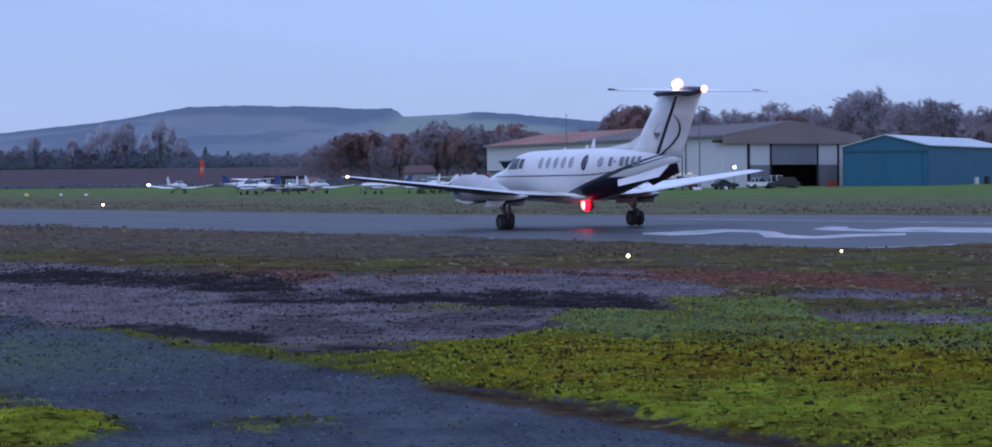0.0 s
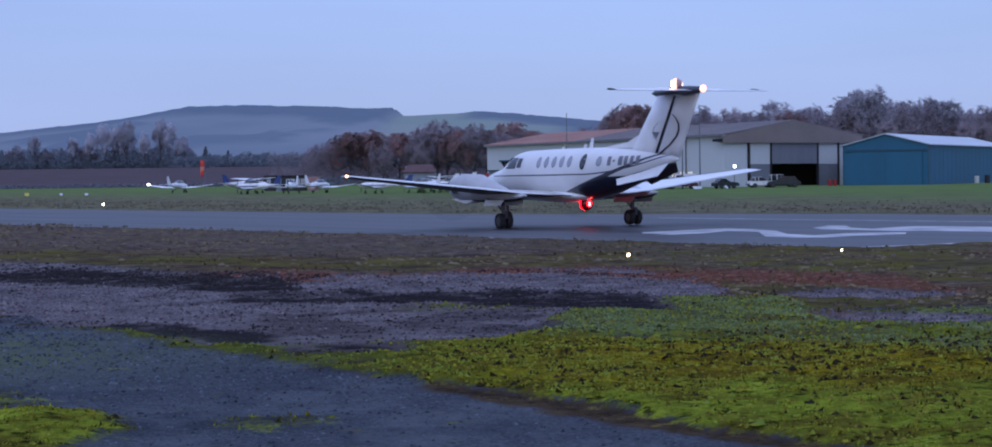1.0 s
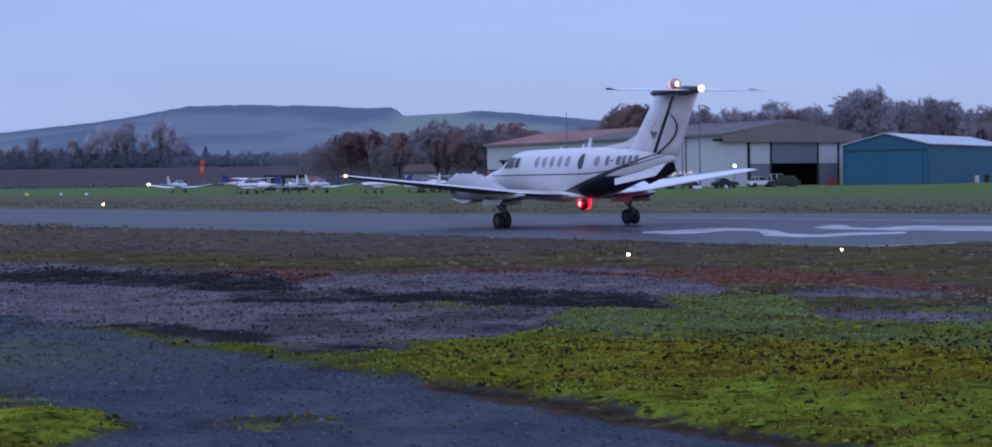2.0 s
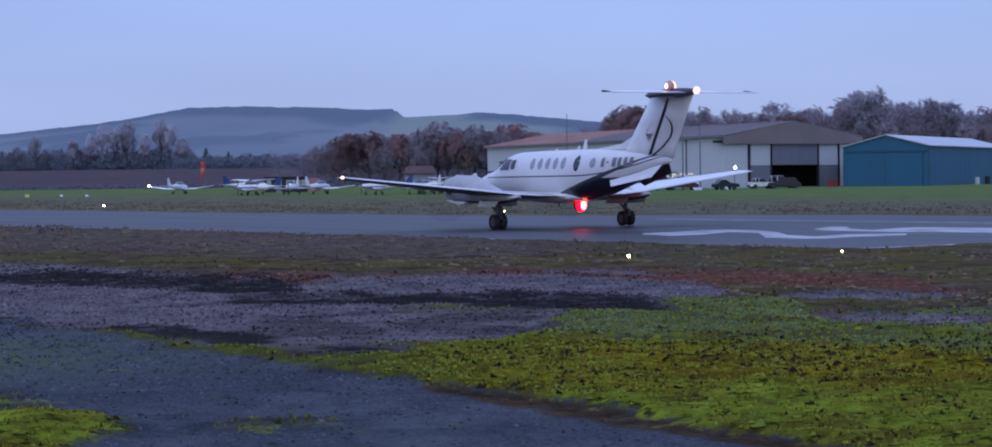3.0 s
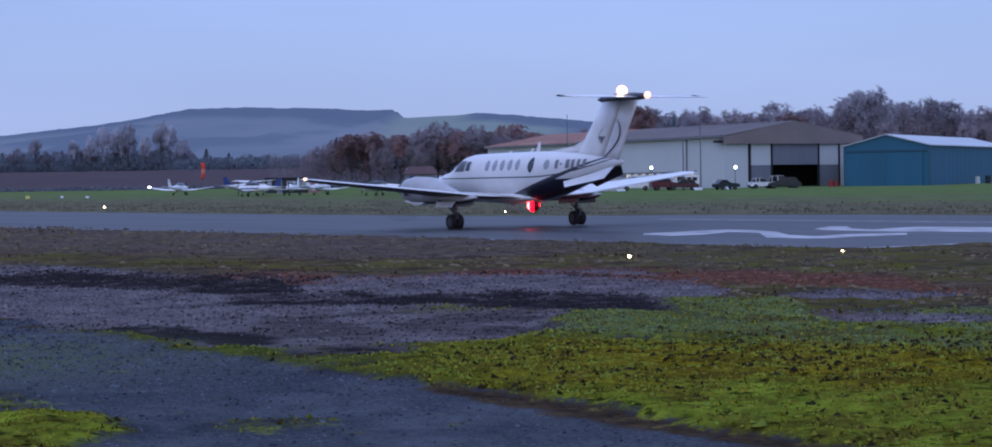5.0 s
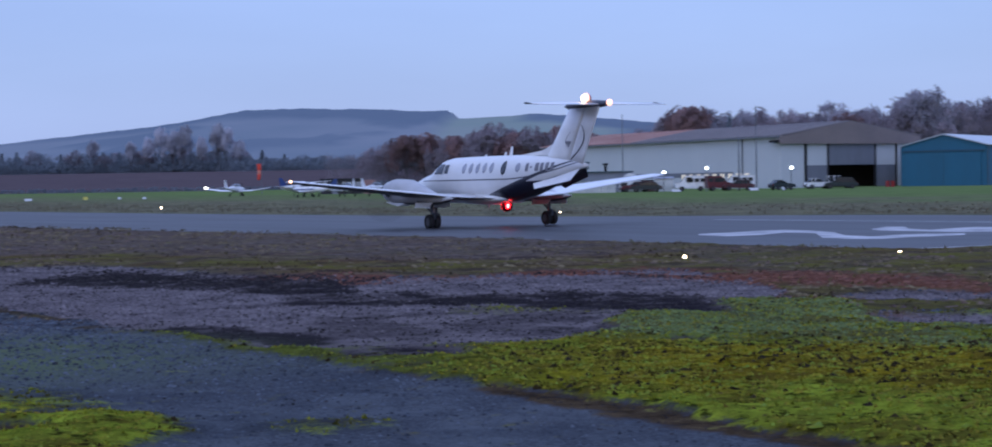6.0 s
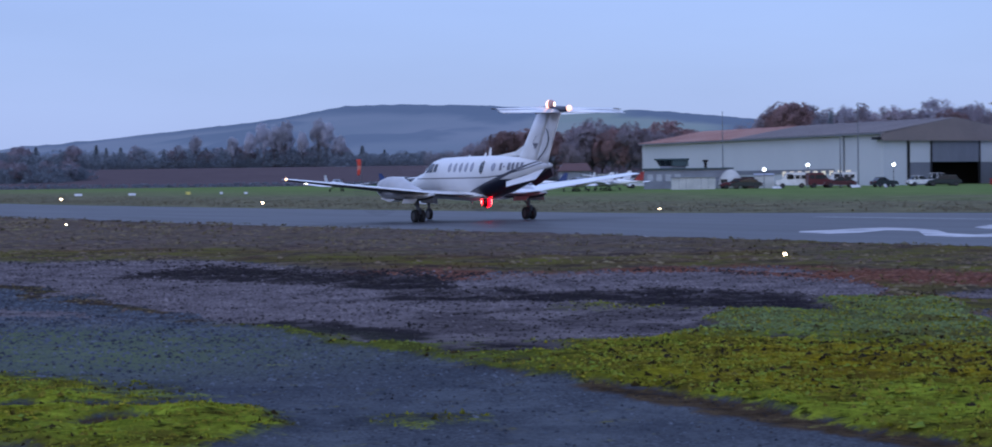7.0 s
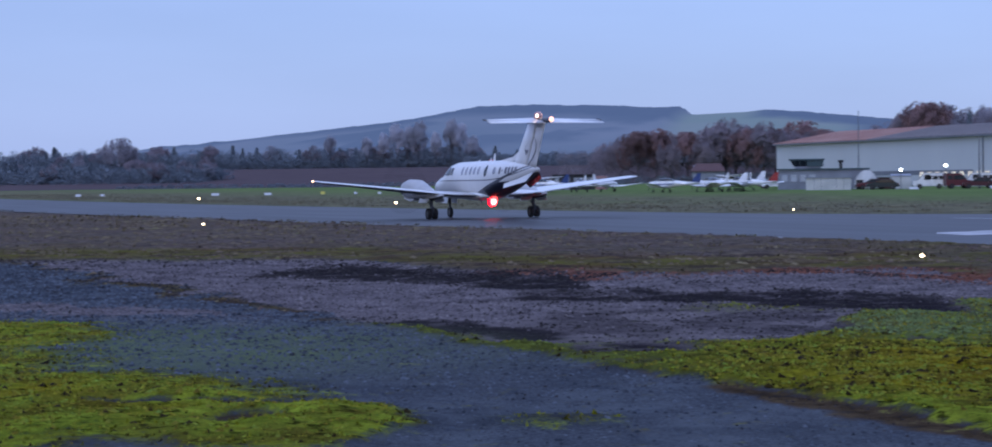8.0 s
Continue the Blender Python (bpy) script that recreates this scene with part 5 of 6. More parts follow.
def light_aircraft(m, low, label, accent=None):
    ac = empty("light_aircraft", m, label, "aircraft", "parked light aircraft")
    bodyz = 1.05 if low else 1.25
    part("fuselage", loft([[(x, w * math.cos(a), bodyz + dz + hh * math.sin(a)) for a in [2 * math.pi * k / 14 for k in range(14)]]
                           for x, w, hh, dz in ((2.25, .12, .12, 0), (2.1, .42, .36, 0), (1.2, .52, .46, .02), (0.6, .55, .56, .10), (-.8, .55, .58, .12), (-1.6, .42, .42, .10), (-3.4, .20, .22, .12), (-4.9, .07, .12, .16))]),
         M_LIGHT_WHITE, ac, smooth=True)
    if accent:
        for s in (1, -1):
            part("side_stripe", prism([(2.0, s * .50, bodyz - .06), (-1.4, s * .50, bodyz + .02), (-1.4, s * .50, bodyz + .14), (2.0, s * .50, bodyz + .08)], (0, s * .07, 0)), accent, ac)
    zc = bodyz + .55
    part("canopy", loft([[(x, w * math.cos(a), zc - .06 + hh * max(0, math.sin(a))) for a in [math.pi * k / 8 for k in range(9)]]
                         for x, w, hh in ((1.0, .40, .03), (.45, .48, .36), (-.6, .50, .40), (-1.5, .36, .05))], closed=False, cap=False), M_DKGLASS, ac, "tinted canopy", True)
    wz = bodyz - .28 if low else bodyz + .72
    for s in (1, -1):
        wg = part("wing", wing_skin([(s * .02, .85, -.75, wz, .32), (s * 2.6, .85, -.72, wz + .10, .30), (s * 5.1, .62, -.58, wz + (.42 if low else .20), .14), (s * 5.3, .4, -.5, wz + (.46 if low else .22), .06)], rake=.09), M_LIGHT_WHITE, ac, smooth=True)
        part("aileron", wing_skin([(s * 3.0, -.40, -.78, wz + .12, .09), (s * 5.0, -.30, -.62, wz + (.38 if low else .18), .06)]), M_LIGHT_WHITE, wg, smooth=True)
        if not low:
            part("wing_strut", tube((.2, s * .5, bodyz - .3), (.2, s * 2.6, wz + .02), .04, seg=6), M_LIGHT_WHITE, wg)
        part("tailplane", wing_skin([(s * .02, -4.15, -5.0, bodyz + .22, .12), (s * 1.6, -4.35, -5.0, bodyz + .22, .08)]), M_LIGHT_WHITE, ac, smooth=True)
        leg = part("gear_leg", tube((-.25, s * .45, bodyz - .35), (-.25, s * 1.1, .2), .05, seg=6), M_STEEL, ac)
        part("tyre", tyre_mesh(.2, .14), M_RUBBER, leg, at=pose(-.25, s * 1.12, .2))
    part("fin", prism([(-3.7, -.04, bodyz + .28), (-4.95, -.04, bodyz + .2), (-5.15, -.04, bodyz + 1.45), (-4.65, -.04, bodyz + 1.45)], (0, .08, 0)), accent or M_LIGHT_WHITE, ac)
    leg = part("nose_leg", tube((1.55, 0, bodyz - .3), (1.65, 0, .18), .045, seg=6), M_STEEL, ac)
    part("tyre", tyre_mesh(.18, .13), M_RUBBER, leg, at=pose(1.65, 0, .18))
    part("propeller", box(2.26, 2.30, -.07, .07, bodyz - .9, bodyz + .9, .01), M_BOOT, ac, "two-bladed black propeller")
    part("spinner", tube((2.22, 0, bodyz), (2.52, 0, bodyz), .15, .03), M_LIGHT_WHITE, ac)
    return ac


M_ACC_RED = material("red_trim", (0.30, 0.015, 0.02), rough=0.4, bump=0)
M_ACC_BLUE = material("blue_trim_paint", (0.02, 0.05, 0.18), rough=0.4, bump=0)


def spot(x, y, rz, lift=0.0):
    return pose(x, y, on_ground(x, y) + lift, 0, 0, rz)


pk = light_aircraft(spot(-48.6, 292, 78), True, "white low-wing light aircraft with a lit landing lamp on the grass")
part("landing_lamp", ball((.35, 5.25, 1.28), .22, (.8, 1.2, .8)), M_STROBE_SOFT, pk, "bright landing lamp at the wingtip")
light_aircraft(spot(-33.7, 261, 150), True, "white low-wing light aircraft parked on the grass", M_ACC_BLUE)
light_aircraft(spot(-35.2, 275, 40), False, "white high-wing light aircraft behind another", M_ACC_BLUE)
light_aircraft(spot(-28.6, 265, 265), True, "white low-wing light aircraft by the dark cabin")
light_aircraft(spot(-24.7, 268, 70), True, "white low-wing light aircraft by the dark cabin")
light_aircraft(spot(-15.6, 249, 160), True, "white low-wing light aircraft with blue trim", M_ACC_BLUE)
light_aircraft(spot(-9.9, 252, 190), True, "white low-wing light aircraft in a row")
light_aircraft(spot(-5.9, 254, 170), True, "white low-wing light aircraft in a row", M_ACC_RED)
light_aircraft(spot(-7.5, 265, 200), False, "white high-wing light aircraft in the back row")

light_aircraft(spot(-9.3, 250, 115), True, "white low-wing light aircraft in a row")
light_aircraft(spot(-5.4, 262, 100), True, "white low-wing light aircraft in the back row")

# ------------------------------------------------------------------ cabins and sheds
M_CABIN = material("dark_cabin_wall", (0.022, 0.022, 0.028), rough=0.7, scale=0.8, fine=10, bump=0.1)
M_PANE = material("pale_window_pane", (0.42, 0.45, 0.5), rough=0.2, scale=1, bump=0)
M_PINK = material("faded_pink_panel", (0.36, 0.20, 0.19), rough=0.7, scale=0.8, bump=0.1)
M_OFFWHITE = material("off_white_sheet", (0.58, 0.58, 0.56), rough=0.6, second=(0.44, 0.45, 0.44), scale=0.6, fine=8, bump=0.1)
M_GREYWALL = material("grey_rendered_wall", (0.24, 0.26, 0.30), rough=0.8, second=(0.19, 0.2, 0.235), scale=0.6, fine=8, bump=0.2)
M_TEAL = material("dark_teal_cladding", (0.035, 0.075, 0.085), rough=0.5, scale=0.7, bump=0.1)
M_BRICKRED = material("red_tile_roof", (0.10, 0.05, 0.05), rough=0.85, scale=0.8, fine=8, bump=0.3)


def build_cabins():
    cb = empty("site_cabin", spot(-37.2, 305, 0), "black timber cabin with white windows", "cabin")
    part("body", box(0, 6.6, 0, 3, -.2, 2.35, .03), M_CABIN, cb)
    part("roof", box(-.15, 6.75, -.15, 3.15, 2.36, 2.48), M_BLACK, cb)
    for x in (0.4, 3.5, 4.3, 5.1, 5.9):
        w = part("window", box(x, x + .62, -.05, .0, 1.0, 1.95), M_PANE, cb, "pale lit window")
        part("window_bar", box(x + .28, x + .34, -.08, -.051, 1.0, 1.95), M_CABIN, w)
    part("door", box(1.9, 2.75, -.05, .0, 0, 2.1), M_GREYWALL, cb, "grey door")
    pn = empty("shipping_container", spot(-30.1, 304, 0), "faded pink steel container beside the cabin", "container")
    part("body", box(0, 1.6, 0, 4, -.1, 2.2, .03), M_PINK, pn)
    for i in range(5):
        part("rib", box(.12 + i * .3, .22 + i * .3, -.05, 0, 0, 2.1), M_PINK, pn)
    # low red-roofed house
    hs = empty("small_house", spot(-20.3, 420, 0), "small house with a red tiled roof", "house")
    part("wall", box(0, 7.0, 0, 6, -1, 2.9), M_GREYWALL, hs)
    part("roof", prism([(-.3, -.4, 2.9), (7.3, -.4, 2.9), (6.2, 3, 4.6), (.8, 3, 4.6)], (0, 0, .15)), M_BRICKRED, hs, "red tiled roof slope")
    part("roof", prism([(-.3, 6.4, 2.9), (7.3, 6.4, 2.9), (6.2, 3, 4.6), (.8, 3, 4.6)], (0, 0, .15)), M_BRICKRED, hs, "red tiled roof slope")
    part("gable_wall", prism([(.2, 0, 2.9), (.2, 6, 2.9), (.2, 3, 4.4)], (.2, 0, 0)), M_GREYWALL, hs)
    part("window", box(.4, 1.6, -.06, 0, .8, 2.2), M_PANE, hs)
    # control cabin on the low block
    lb = empty("office_block", spot(-1.0, 272, 0), "long low grey office block with a flat roof", "building")
    part("wall", box(0, 12.6, 0, 6, -.4, 2.75), M_GREYWALL, lb)
    part("roof", box(-.2, 12.8, -.3, 6.2, 2.76, 2.95), M_TEAL, lb, "dark flat roof edge")
    for i in range(4):
        w = part("window", box(.5 + i * 1.3, 1.3 + i * 1.3, -.06, 0, 1.1, 2.1), M_PANE, lb)
    part("chimney", box(8.6, 9.0, 1, 1.4, 2.96, 3.8), M_BLACK, lb)
    part("chimney_cap", box(8.4, 9.2, .8, 1.6, 3.81, 4.1, .05), M_BLACK, lb)
    tw = empty("control_cabin", spot(0.5, 276, 0, 2.96), "small teal glazed control cabin on the office roof", "building")
    part("base", box(.9, 4.6, 0, 3.4, -.1, .3), M_GREYWALL, tw)
    part("glazing", loft([[(x0, y0, z), (x1, y0, z), (x1, y1, z), (x0, y1, z)] for z, x0, x1, y0, y1 in ((.3, .75, 4.6, .1, 3.4), (1.15, .25, 4.9, -.25, 3.6))]), M_DKGLASS, tw, "dark slanted glazing")
    part("end_wall", box(2.6, 4.92, -.32, .2, .28, 1.15), M_TEAL, tw)
    for x in (.9, 1.7, 2.5):
        part("mullion", tube((x, .06, .3), (x - .12, -.29, 1.15), .04, seg=6), M_TEAL, tw)
    part("roof", box(0, 5.1, -.5, 3.8, 1.16, 1.4, .04), M_TEAL, tw, "teal flat roof")
    # white shed, dome shelter, small shed
    sh = empty("storage_shed", spot(2.8, 261, 0), "off-white panelled storage shed on the grass", "shed")
    part("body", box(0, 6.0, 0, 2.6, -.2, 1.62, .02), M_OFFWHITE, sh)
    part("roof", box(-.12, 6.12, -.15, 2.7, 1.63, 1.75), M_GREYWALL, sh)
    for i in range(5):
        part("seam", box(1.0 + i, 1.05 + i, -.03, 0, -.1, 1.6), M_GREYWALL, sh)
    part("door", box(2.6, 3.9, -.05, 0, -.1, 1.45), M_OFFWHITE, sh)
    dm = empty("dome_shelter", spot(9.4, 268, 0), "white round-topped fabric shelter", "shelter")
    part("cover", loft([[(1.75 + 1.75 * math.cos(a), y, 2.75 * math.sin(a) - .1) for a in [math.pi * k / 14 for k in range(15)]] for y in (0, 1.3, 2.6, 4)]), M_OFFWHITE, dm, smooth=True)
    part("door_flap", box(.35, 1.3, -.06, 0, 0, 1.3), M_DKGLASS, dm, "dark doorway")
    for y in (.02, 2, 3.98):
        bm = bmesh.new()
        for k in range(14):
            a, b = math.pi * k / 14, math.pi * (k + 1) / 14
            tube((1.75 + 1.78 * math.cos(a), y, 2.78 * math.sin(a) - .1), (1.75 + 1.78 * math.cos(b), y, 2.78 * math.sin(b) - .1), .04, seg=6, bm=bm)
        part("hoop", bm, M_GREYWALL, dm)
    ws = empty("small_shed", spot(14.4, 265, 0), "small off-white shed beside the vehicles", "shed")
    part("body", box(0, 2.6, 0, 2.4, -.1, 1.75, .02), M_OFFWHITE, ws)
    part("roof", prism([(-.1, -.1, 1.75), (2.7, -.1, 1.75), (2.7, 2.5, 2.0), (-.1, 2.5, 2.0)], (0, 0, .08)), M_GREYWALL, ws)
    part("door", box(.4, 1.3, -.04, 0, 0, 1.6), M_OFFWHITE, ws)
    bk = empty("brown_shed", spot(12.2, 268.5, 0), "low brown timber shed", "shed")
    part("body", box(0, 3.0, 0, 2.4, -.1, 1.5, .02), M_BRICKRED, bk)
    part("roof", box(-.1, 3.1, -.1, 2.5, 1.51, 1.62), M_BLACK, bk)


build_cabins()

# ------------------------------------------------------------------ vehicles
M_CAR_RED = material("red_car_paint", (0.105, 0.008, 0.014), rough=0.5, scale=2, bump=0, coat=0.05)
M_CAR_WHITE = material("white_car_paint", (0.82, 0.82, 0.83), rough=0.3, scale=2, bump=0, coat=0.5)
M_CAR_DARK = material("dark_green_car_paint", (0.010, 0.022, 0.024), rough=0.5, scale=2, bump=0, coat=0.05)
M_CAR_MAROON = material("maroon_car_paint", (0.07, 0.008, 0.014), rough=0.5, scale=2, bump=0, coat=0.05)
M_TAIL = material("red_lamp_glass", (0.25, 0.01, 0.01), rough=0.2, bump=0)
M_CLEAR = material("headlamp_glass", (0.6, 0.6, 0.6), rough=0.1, bump=0)


def car(m, mat, label, long=4.2, tall=1.45, pickup=False):
    c = empty("car", m, label, "car", "parked vehicles")
    h2 = long / 2
    prof = [(-h2, .45), (-h2 - .02, .75), (-h2 + .25, .92), (h2 - 1.25, .95), (h2 - .2, .82), (h2, .62), (h2, .38), (-h2, .34)]
    part("body", loft([[(x, y, z) for x, z in prof] for y in (-.80, -.84, .84, .80)]), mat, c)
    cab = [(-h2 + (1.6 if pickup else .35), .93), (-h2 + (1.8 if pickup else .75), tall), (h2 - 1.95, tall), (h2 - 1.25, .94)]
    gh = part("cabin_glass", loft([[(x, y, z) for x, z in cab] for y in (-.72, .72)]), M_DKGLASS, c, "dark windows")
    part("roof_panel", box(cab[1][0] - .05, cab[2][0] + .05, -.70, .70, tall - .03, tall + .03, .02), mat, c)
    for s in (-1, 1):
        for x in (cab[1][0] + .05, (cab[1][0] + cab[2][0]) / 2):
            part("pillar", tube((x, s * .725, .93), (x, s * .725, tall), .045, seg=6), mat, gh)
        part("headlamp", ball((h2 - .08, s * .6, .68), .11, (.5, 1.2, .8)), M_CLEAR, c)
        part("tail_lamp", box(-h2 - .03, -h2 + .05, s * .68 - .1, s * .68 + .1, .62, .82), M_TAIL, c)
        for x in (-h2 + .75, h2 - .8):
            w = part("wheel", tyre_mesh(.32, .2), M_RUBBER, c, at=pose(x, s * .78, .32))
            part("rim", tube((0, -.06, 0), (0, .06, 0), .18, seg=12), M_STEEL, w)
    part("bumper", box(h2 - .02, h2 + .06, -.78, .78, .36, .52, .02), M_BOOT, c)
    part("bumper", box(-h2 - .08, -h2, -.78, .78, .36, .52, .02), M_BOOT, c)
    return c


def van(m, mat, label, long=5.0, tall=2.2):
    c = empty("van", m, label, "van", "parked vehicles")
    h2 = long / 2
    part("body", loft([[(x, y, z) for x, z in ((-h2, .4), (-h2, tall), (h2 - 1.5, tall), (h2 - .75, 1.2), (h2, 1.05), (h2, .4))] for y in (-.92, -.95, .95, .92)]), mat, c)
    part("windscreen", prism([(h2 - 1.42, -.8, tall - .12), (h2 - 1.42, .8, tall - .12), (h2 - .78, .8, 1.25), (h2 - .78, -.8, 1.25)], (.03, 0, .03)), M_DKGLASS, c)
    for s in (-1, 1):
        part("side_window", box(h2 - 2.3, h2 - 1.5, s * .955 - .01, s * .955 + .01, 1.2, tall - .25), M_DKGLASS, c)
        for i in range(3):
            part("side_window", box(-h2 + .3 + i * .8, -h2 + .95 + i * .8, s * .955 - .01, s * .955 + .01, 1.25, 1.75), M_DKGLASS, c)
        for x in (-h2 + .9, h2 - .9):
            w = part("wheel", tyre_mesh(.34, .22), M_RUBBER, c, at=pose(x, s * .86, .34))
            part("rim", tube((0, -.06, 0), (0, .06, 0), .19, seg=12), M_STEEL, w)
        part("headlamp", ball((h2 - .03, s * .7, .85), .12, (.4, 1, 1)), M_CLEAR, c)
    part("bumper", box(h2, h2 + .08, -.88, .88, .4, .6, .02), M_BOOT, c)
    return c


car(spot(-1.5, 288, 10), M_CAR_WHITE, "white car parked beside the aircraft")
car(spot(-1.8, 293, 170), M_CAR_MAROON, "maroon estate car behind a white car", 4.6, 1.75)
car(spot(1.2, 292, 95), M_CAR_MAROON, "maroon car seen end on")
car(spot(13.0, 261.5, 172), M_CAR_DARK, "dark car parked by the dome shelter", 4.3, 1.30)
car(spot(11.6, 263.5, 185), M_CAR_RED, "red car parked behind a dark car", 4.2, 1.40)
van(spot(19.4, 264.5, 178), M_CAR_WHITE, "white minibus with side windows", 4.4, 2.15)
van(spot(23.0, 262.2, 4), M_CAR_RED, "red van parked among other vehicles", 3.6, 2.05)
car(spot(25.6, 261.3, 182), M_CAR_MAROON, "maroon car beside the red van", 4.3, 1.45)
van(spot(26.2, 267.5, 178), M_CAR_WHITE, "white van behind the red vehicles", 4.6, 2.1)
car(spot(31.2, 258, 20), M_CAR_DARK, "dark green car alone on the grass edge", 3.4, 1.35)
car(spot(37.2, 266, 10), M_CAR_WHITE, "white car by the hangar door", 3.8)
car(spot(40.2, 265, 176), M_CAR_DARK, "dark car by the hangar door", 4.6, 1.5)
car(spot(40.4, 269.5, 2), M_CAR_WHITE, "white car behind the dark one", 4.4, 1.75)

# ------------------------------------------------------------------ masts, floodlights, windsock
M_POLE = material("grey_steel_pole", (0.16, 0.17, 0.19), rough=0.6, metal=0.3, scale=3, bump=0.05)
M_FLOOD = glowing("floodlight_white", (0.90, 0.96, 1.0), 10)


def floodlight(x, y, z, label):
    g = on_ground(x, y)
    f = empty("floodlight", pose(x, y, g), label, "floodlight", "floodlights before the hangar")
    part("pole", tube((0, 0.3, -.1), (0, 0.3, z - g + .3), .06, .045, 8), M_POLE, f)
    part("arm", tube((0, .3, z - g), (0, .02, z - g), .03, seg=6), M_POLE, f)
    hd = part("lamp_head", box(-.27, .27, -.05, .16, z - g - .25, z - g + .25, .04), M_POLE, f)
    part("lens", ball((0, -.07, z - g), .20, (1.0, .3, 1.0)), M_FLOOD, hd, "glowing white lens")


floodlight(15.24, 258, 3.1, "lit floodlight on a short pole")
floodlight(21.07, 258, 3.62, "lit floodlight on a short pole")
floodlight(32.49, 258, 3.5, "lit floodlight on a short pole")


def mast(x, y, top, r):
    g = on_ground(x, y)
    f = empty("mast", pose(x, y, g), "tall thin grey steel mast", "mast", "masts")
    part("pole", tube((0, 0, -.2), (0, 0, top - g), r, r * .5, 8), M_POLE, f)
    part("base_plate", box(-.3, .3, -.3, .3, -.05, .08), M_POLE, f)
    part("cap", tube((0, 0, top - g), (0, 0, top - g + .25), r * .8, .02, 8), M_POLE, f)


mast(10.5, 279, 11.6, .10)
mast(28.2, 262, 11.9, .11)
mast(25.9, 263, 7.9, .13)

M_SOCK_R = material("orange_red_fabric", (0.75, 0.06, 0.03), rough=0.7, second=(0.55, 0.04, 0.025), scale=2, bump=0.1)
M_SOCK_W = material("faded_fabric", (0.72, 0.22, 0.17), rough=0.7, scale=2, bump=0.1)


def windsock(x, y):
    g = on_ground(x, y)
    w = empty("windsock", pose(x, y, g), "limp orange-red windsock hanging from its pole", "windsock")
    part("pole", tube((.45, .1, -.2), (.45, .1, 5.4), .05, .04, 8), M_POLE, w)
    part("arm", tube((.45, .1, 5.3), (0, 0, 5.3), .025, seg=6), M_POLE, w)
    rings = lambda z0, z1, r0, r1: [[(r * (1 + .18 * math.cos(3 * a + z)) * math.cos(a) + .06 * math.sin(z * 2), r * (1 + .12 * math.sin(2 * a)) * math.sin(a), z)
                                     for a in [2 * math.pi * k / 14 for k in range(14)]] for z, r in ((z0 + (z1 - z0) * i / 4, r0 + (r1 - r0) * i / 4) for i in range(5))]
    part("sleeve", loft(rings(5.3, 4.2, .36, .33)), M_SOCK_R, w, "orange-red sleeve band", True)
    part("sleeve", loft(rings(4.2, 3.5, .33, .30)), M_SOCK_W, w, "faded band", True)
    part("sleeve", loft(rings(3.5, 2.5, .30, .24)), M_SOCK_R, w, "orange-red sleeve band", True)


windsock(-51.0, 330)

# ------------------------------------------------------------------ runway lights and markers
M_EDGELIGHT = glowing("edge_light_glow", (1.0, 0.74, 0.46), 20)
M_YELLOW = material("yellow_marker_paint", (0.45, 0.38, 0.06), rough=0.6, bump=0)
M_BOARD = material("white_marker_board", (0.5, 0.5, 0.49), rough=0.5, second=(0.38, 0.38, 0.38), scale=2, bump=0)


def edge_light(x, y, r):
    g = on_ground(x, y)
    e2 = empty("runway_light", pose(x, y, g), "small lit runway edge light on a stub", "runway light", "runway edge lights")
    part("base", tube((0, 0, -.05), (0, 0, .06), r * 1.3, r * 1.1, 12), M_POLE, e2)
    part("stub", tube((0, 0, .05), (0, 0, .10), .025, seg=8), M_YELLOW, e2, "yellow stub")
    part("lens", ball((0, 0, .09 + r * .8), r, u=12, v=8), M_EDGELIGHT, e2, "glowing lens")


for a, b, r in ((28.8, 23.3, .045), (74.6, 23.6, .05), (27.4, 27.7, .03), (83.5, 59.0, .045), (147.6, 63.6, .11), (209, 65.6, .14)):
    p = AX * a + NX * b
    edge_light(p.x, p.y, r * .68)


def marker(x, y, w, h, mat, label):
    w, h = w * .75, h * .7
    m = empty("marker_board", spot(x, y, 20), label, "marker", "airfield markers")
    part("board", prism([(-w / 2, -.25, .05), (w / 2, -.25, .05), (w / 2, .25, .05 + h), (-w / 2, .25, .05 + h)], (0, .05, 0)), mat, m)
    part("foot", box(-w / 2, -w / 2 + .06, -.25, .25, -.05, .06), M_POLE, m)
    part("foot", box(w / 2 - .06, w / 2, -.25, .25, -.05, .06), M_POLE, m)


for x, y, w, h, mat, lab in ((-101, 262, 1.0, .45, M_BOARD, "white marker board lying on the grass"), (-97.4, 262, .7, .45, M_BOARD, "white marker board lying on the grass"),
                             (-80.2, 261, 1.4, .45, M_BOARD, "white marker board lying on the grass"), (-72.5, 261, 1.3, .45, M_BOARD, "white marker board lying on the grass"),
                             (-65.5, 265, .8, .6, M_YELLOW, "yellow marker board on the grass"), (-61.4, 268, .5, .45, M_BOARD, "white marker board on the grass"),
                             (-57.4, 266, .6, .4, M_BOARD, "white marker board on the grass"), (16.7, 255, 1.7, .45, M_BOARD, "long white marker board on the grass"),
                             (27.1, 255, 1.7, .5, M_BOARD, "long white marker board on the grass"), (30.9, 254, .4, .6, M_BOARD, "small white marker board")):
    marker(x, y, w, h, mat, lab)

# ------------------------------------------------------------------ small things by the hangars
def drum(x, y, mat, label, r=.3, h=.9):
    d = empty("drum", spot(x, y, 0), label, "drum", "drums by the hangar")
    part("body", tube((0, 0, -.02), (0, 0, h), r, seg=14), mat, d)
    for z in (.02, h * .35, h * .65, h - .02):
        part("hoop", tube((0, 0, z - .02), (0, 0, z + .02), r * 1.05, seg=14), mat, d)


